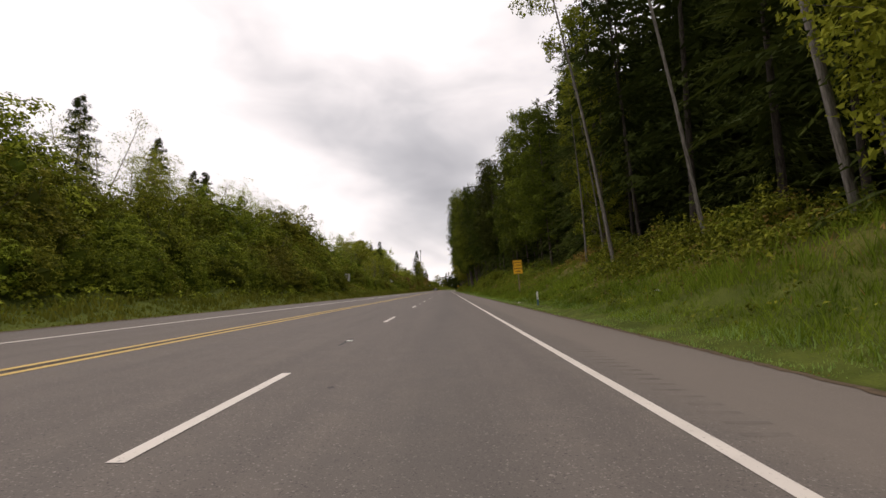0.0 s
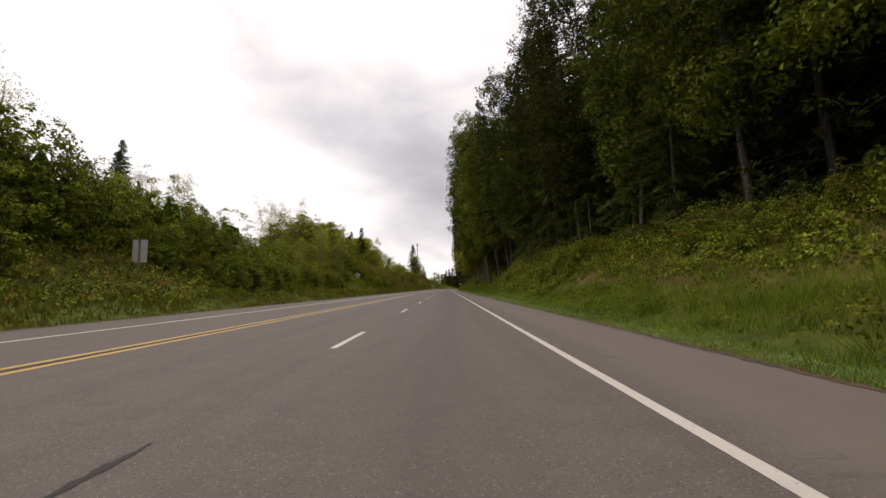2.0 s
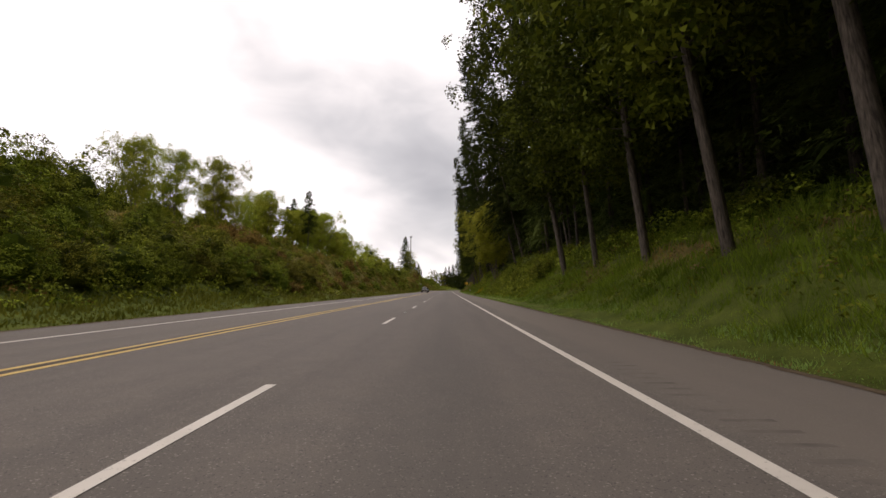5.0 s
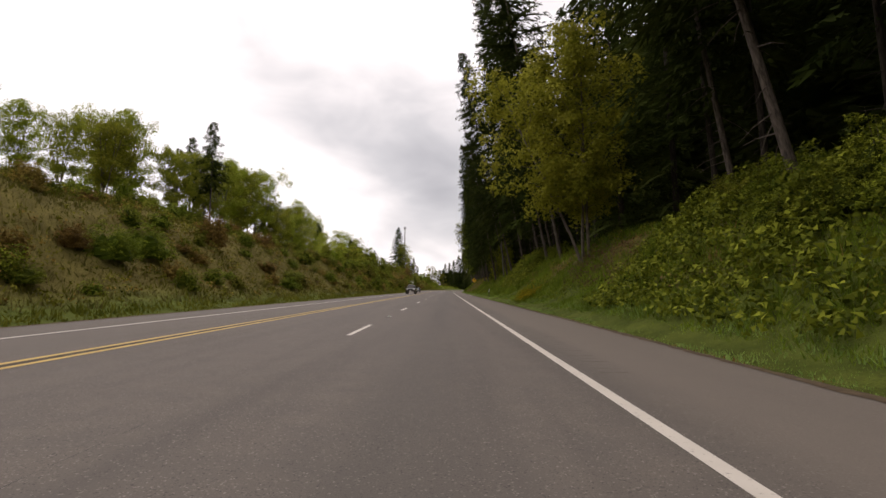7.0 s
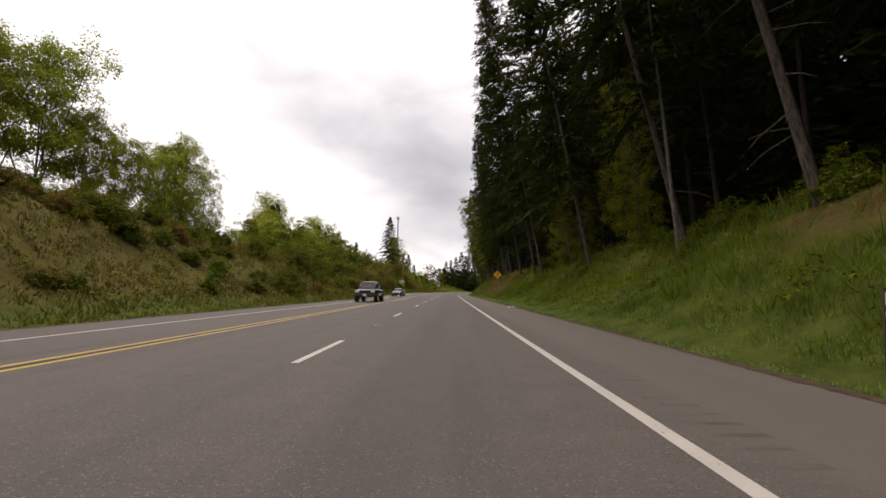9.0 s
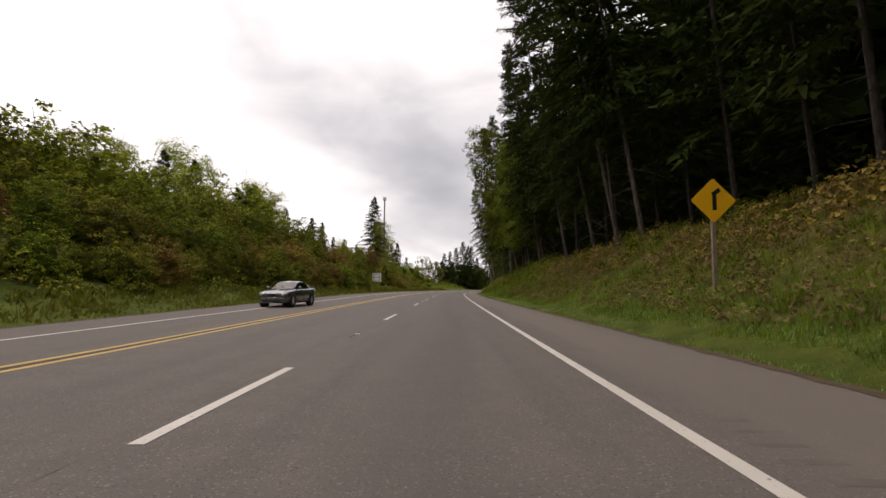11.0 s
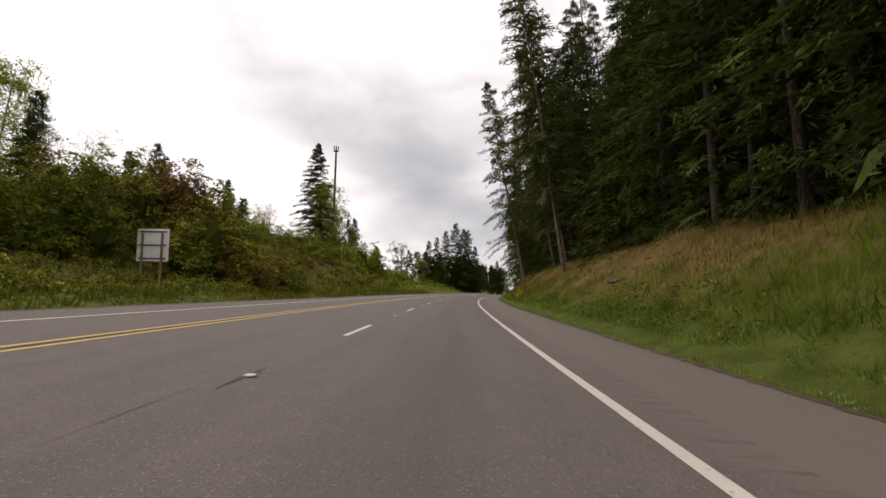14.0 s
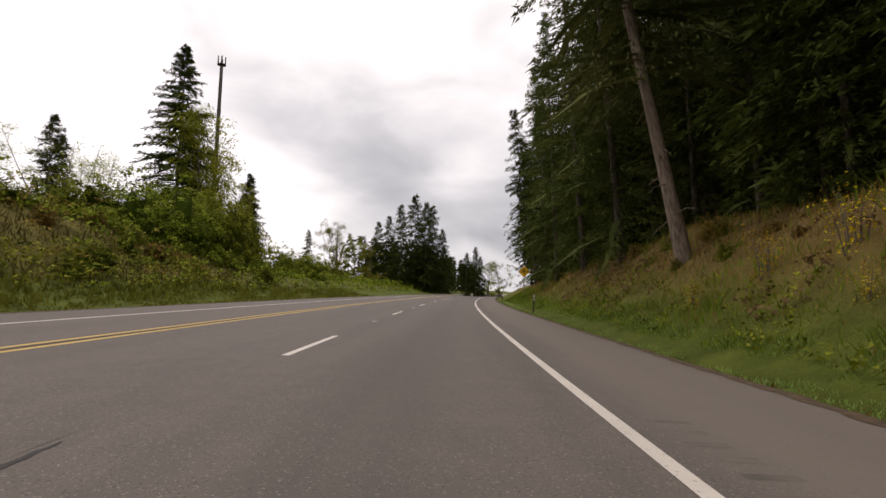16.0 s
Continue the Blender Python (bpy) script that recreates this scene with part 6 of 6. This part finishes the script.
def panel(name, pts, mat, parent, thick=0.006):
    """A pane through the given corners, with a little thickness."""
    bm = bmesh.new()
    f = bm.faces.new([bm.verts.new(p) for p in pts])
    bmesh.ops.solidify(bm, geom=[f], thickness=thick)
    bmesh.ops.recalc_face_normals(bm, faces=bm.faces[:])
    return part(name, bm, mat, parent)


def wheel(x, y, r, parent):
    w = thing("wheel", "", "")
    for key in ("label", "category", "group"):
        if key in w:
            del w[key]
    w.parent = parent
    w.location = (x, y, r)
    sg = 1 if y > 0 else -1
    bm = bmesh.new()
    prof = [(r * 0.66, -0.10), (r * 0.93, -0.11), (r, -0.075), (r, 0.075), (r * 0.93, 0.11), (r * 0.66, 0.10)]
    n = 28
    ring = [[bm.verts.new((p * math.cos(2 * math.pi * k / n), q, p * math.sin(2 * math.pi * k / n))) for k in range(n)] for p, q in prof]
    for i in range(len(prof)):
        for k in range(n):
            a, b = ring[i], ring[(i + 1) % len(prof)]
            bm.faces.new((a[k], a[(k + 1) % n], b[(k + 1) % n], b[k]))
    bmesh.ops.recalc_face_normals(bm, faces=bm.faces[:])
    part("tyre", bm, TYRE, w)
    part("rim", rod_bm((0, sg * 0.02, 0), (0, sg * 0.055, 0), r * 0.67, n=24), TRIM, w)
    for k in range(7):
        a = 2 * math.pi * k / 7
        part("spoke", box_bm((r * 0.62, 0.03, 0.055), (r * 0.33 * math.cos(a), sg * 0.07, r * 0.33 * math.sin(a)), 0.008, Matrix.Rotation(-a, 4, "Y")), RIM, w)
    part("hub", rod_bm((0, sg * 0.05, 0), (0, sg * 0.095, 0), r * 0.16, n=12), RIM, w)


def wheels(parent, xs, track, r):
    for x in xs:
        for sg in (1, -1):
            wheel(x, sg * (track + 0.055), r, parent)
            part("wheel_arch", rod_bm((x, sg * (track - 0.14), r + 0.02), (x, sg * (track + 0.118), r + 0.02), r * 1.13, n=24), TRIM, parent)


def sedan(s, u):
    paint = car_paint("grey_car_paint", (0.150, 0.153, 0.162))
    e = thing("car", "dark grey metallic sedan with alloy wheels in the far lane", "car")
    loft("body", [(-2.44, 0.66, 0.46, 0.88, 0.80), (-2.40, 0.80, 0.34, 0.99, 0.88), (-2.25, 0.88, 0.26, 1.03, 0.92), (-1.9, 0.91, 0.22, 1.04, 0.93), (-1.2, 0.93, 0.20, 1.01, 0.92), (0.0, 0.94, 0.20, 0.97, 0.90), (0.75, 0.94, 0.20, 0.97, 0.88), (0.95, 0.94, 0.20, 0.955, 0.87),
                  (1.5, 0.93, 0.20, 0.91, 0.82), (1.85, 0.91, 0.20, 0.87, 0.77), (2.05, 0.87, 0.21, 0.83, 0.72), (2.17, 0.80, 0.23, 0.78, 0.66), (2.23, 0.70, 0.27, 0.70, 0.58)], paint, e)
    loft("roof", [(-1.95, 0.72, 0.90, 1.02, 0.97), (-1.6, 0.71, 0.92, 1.17, 1.02), (-1.25, 0.70, 0.92, 1.31, 1.06), (-0.9, 0.69, 0.93, 1.39, 1.09), (-0.5, 0.68, 0.93, 1.43, 1.11), (-0.1, 0.68, 0.93, 1.425, 1.11), (0.22, 0.69, 0.92, 1.36, 1.08), (0.6, 0.71, 0.90, 1.16, 1.0), (0.98, 0.73, 0.88, 0.95, 0.92)], paint, e)
    panel("windscreen", [(0.95, -0.64, 0.985), (0.95, 0.64, 0.985), (0.62, 0.60, 1.172), (0.27, 0.54, 1.365), (0.27, -0.54, 1.365), (0.62, -0.60, 1.172)], WINDSCREEN, e)
    panel("rear_window", [(-1.86, -0.58, 1.085), (-1.86, 0.58, 1.085), (-1.28, 0.50, 1.33), (-1.28, -0.50, 1.33)], GLASS_DARK, e)
    for sg in (1, -1):
        panel("side_window", [(0.74, sg * 0.735, 0.985), (-0.16, sg * 0.725, 1.0), (-0.16, sg * 0.615, 1.355), (0.20, sg * 0.62, 1.30)], GLASS_DARK, e)
        panel("side_window", [(-0.21, sg * 0.725, 1.0), (-1.35, sg * 0.725, 1.01), (-1.22, sg * 0.66, 1.22), (-0.85, sg * 0.625, 1.34), (-0.5, sg * 0.615, 1.365), (-0.21, sg * 0.615, 1.36)], GLASS_DARK, e)
        part("door_pillar", box_bm((0.05, 0.02, 0.40), (-0.185, sg * 0.672, 1.175), 0.004, Matrix.Rotation(sg * 0.29, 4, "X")), TRIM, e)
        part("door_mirror", box_bm((0.14, 0.22, 0.15), (0.70, sg * 1.01, 1.04), 0.05), paint, e)
        part("mirror_stalk", box_bm((0.08, 0.14, 0.04), (0.70, sg * 0.90, 0.985), 0.01), TRIM, e)
        part("headlight", box_bm((0.40, 0.40, 0.14), (2.03, sg * 0.63, 0.705), 0.05, Matrix.Rotation(sg * -0.42, 4, "Z")), LAMP, e)
        part("fog_lamp", box_bm((0.06, 0.20, 0.07), (2.165, sg * 0.62, 0.40), 0.02, Matrix.Rotation(sg * -0.3, 4, "Z")), LAMP, e)
        part("tail_light", box_bm((0.16, 0.30, 0.14), (-2.36, sg * 0.66, 0.82), 0.03), TAIL_RED, e)
        for x in (-0.12, -1.02):
            part("door_handle", box_bm((0.20, 0.03, 0.035), (x, sg * 0.945, 0.835), 0.01), CHROME, e)
        for x in (0.82, -0.18, -1.12):
            part("door_gap", box_bm((0.012, 0.012, 0.62), (x, sg * 0.938, 0.585), 0.002), TRIM, e)
        part("sill_trim", box_bm((2.0, 0.03, 0.05), (0, sg * 0.935, 0.28), 0.01), TRIM, e)
        part("window_trim", box_bm((1.75, 0.015, 0.02), (-0.32, sg * 0.742, 0.985), 0.004), CHROME, e)
    grille = part("grille", box_bm((0.08, 0.56, 0.20), (2.215, 0, 0.62), 0.05), TRIM, e)
    for k in range(9):
        part("bar", box_bm((0.03, 0.012, 0.17), (2.26, -0.22 + 0.055 * k, 0.62), 0.003), CHROME, grille)
    for z in (0.52, 0.72):
        part("grille_surround", box_bm((0.07, 0.60, 0.03), (2.23, 0, z), 0.012), CHROME, e)
    part("front_bumper", box_bm((0.14, 1.50, 0.10), (2.17, 0, 0.475), 0.045), paint, e)
    part("lower_intake", box_bm((0.10, 1.05, 0.10), (2.20, 0, 0.35), 0.02), TRIM, e)
    part("spoiler", box_bm((0.24, 1.40, 0.035), (-2.30, 0, 1.12), 0.015), paint, e)
    for sg in (1, -1):
        part("spoiler_foot", box_bm((0.10, 0.06, 0.10), (-2.28, sg * 0.55, 1.07), 0.01), paint, e)
    wheels(e, (1.47, -1.42), 0.82, 0.35)
    x, y, z = on_road(s, u, 0.003)
    e.matrix_basis = pose(x, y, z, 0, 0, -94 - heading(s)) @ Matrix.Diagonal((0.84, 0.77, 0.84, 1))


def pickup(s, u):
    paint = car_paint("dark_truck_paint", (0.028, 0.025, 0.025))
    e = thing("pickup_truck", "dark pickup truck with pale headlights in the far lane", "pickup truck")
    loft("body", [(-2.60, 0.88, 0.52, 1.08, 1.02), (-2.50, 0.92, 0.45, 1.10, 1.04), (-0.7, 0.94, 0.42, 1.10, 1.04), (0.7, 0.94, 0.42, 1.10, 1.02), (1.4, 0.93, 0.42, 1.10, 0.98), (2.3, 0.90, 0.46, 1.04, 0.92), (2.55, 0.84, 0.52, 0.96, 0.88)], paint, e)
    loft("cab", [(-0.80, 0.80, 1.04, 1.10, 1.06), (-0.66, 0.76, 1.05, 1.70, 1.30), (0.0, 0.75, 1.05, 1.76, 1.30), (0.40, 0.76, 1.05, 1.72, 1.28), (1.22, 0.82, 1.02, 1.08, 1.05)], paint, e)
    panel("windscreen", [(1.16, -0.72, 1.125), (1.16, 0.72, 1.125), (0.46, 0.60, 1.70), (0.46, -0.60, 1.70)], GLASS_DARK, e)
    for sg in (1, -1):
        panel("side_window", [(0.90, sg * 0.83, 1.12), (-0.6, sg * 0.80, 1.12), (-0.58, sg * 0.70, 1.62), (0.40, sg * 0.70, 1.62)], GLASS_DARK, e)
        part("door_mirror", box_bm((0.12, 0.24, 0.22), (0.95, sg * 1.08, 1.22), 0.03), TRIM, e)
        part("headlight", box_bm((0.12, 0.34, 0.16), (2.52, sg * 0.64, 0.86), 0.03), LAMP, e)
        part("bed_rail", box_bm((1.75, 0.10, 0.06), (-1.7, sg * 0.88, 1.13), 0.015), TRIM, e)
    part("grille", box_bm((0.08, 0.90, 0.18), (2.56, 0, 0.86), 0.02), TRIM, e)
    part("bumper", box_bm((0.18, 1.80, 0.20), (2.60, 0, 0.60), 0.04), DARK_STEEL, e)
    part("number_plate", box_bm((0.02, 0.31, 0.16), (2.70, 0, 0.60), 0.004), WHITE, e)
    wheels(e, (1.62, -1.55), 0.80, 0.37)
    x, y, z = on_road(s, u, 0.003)
    e.matrix_basis = pose(x, y, z, 0, 0, -90 - heading(s))


sedan(316.3, -9.45)
pickup(283.5, -8.5)
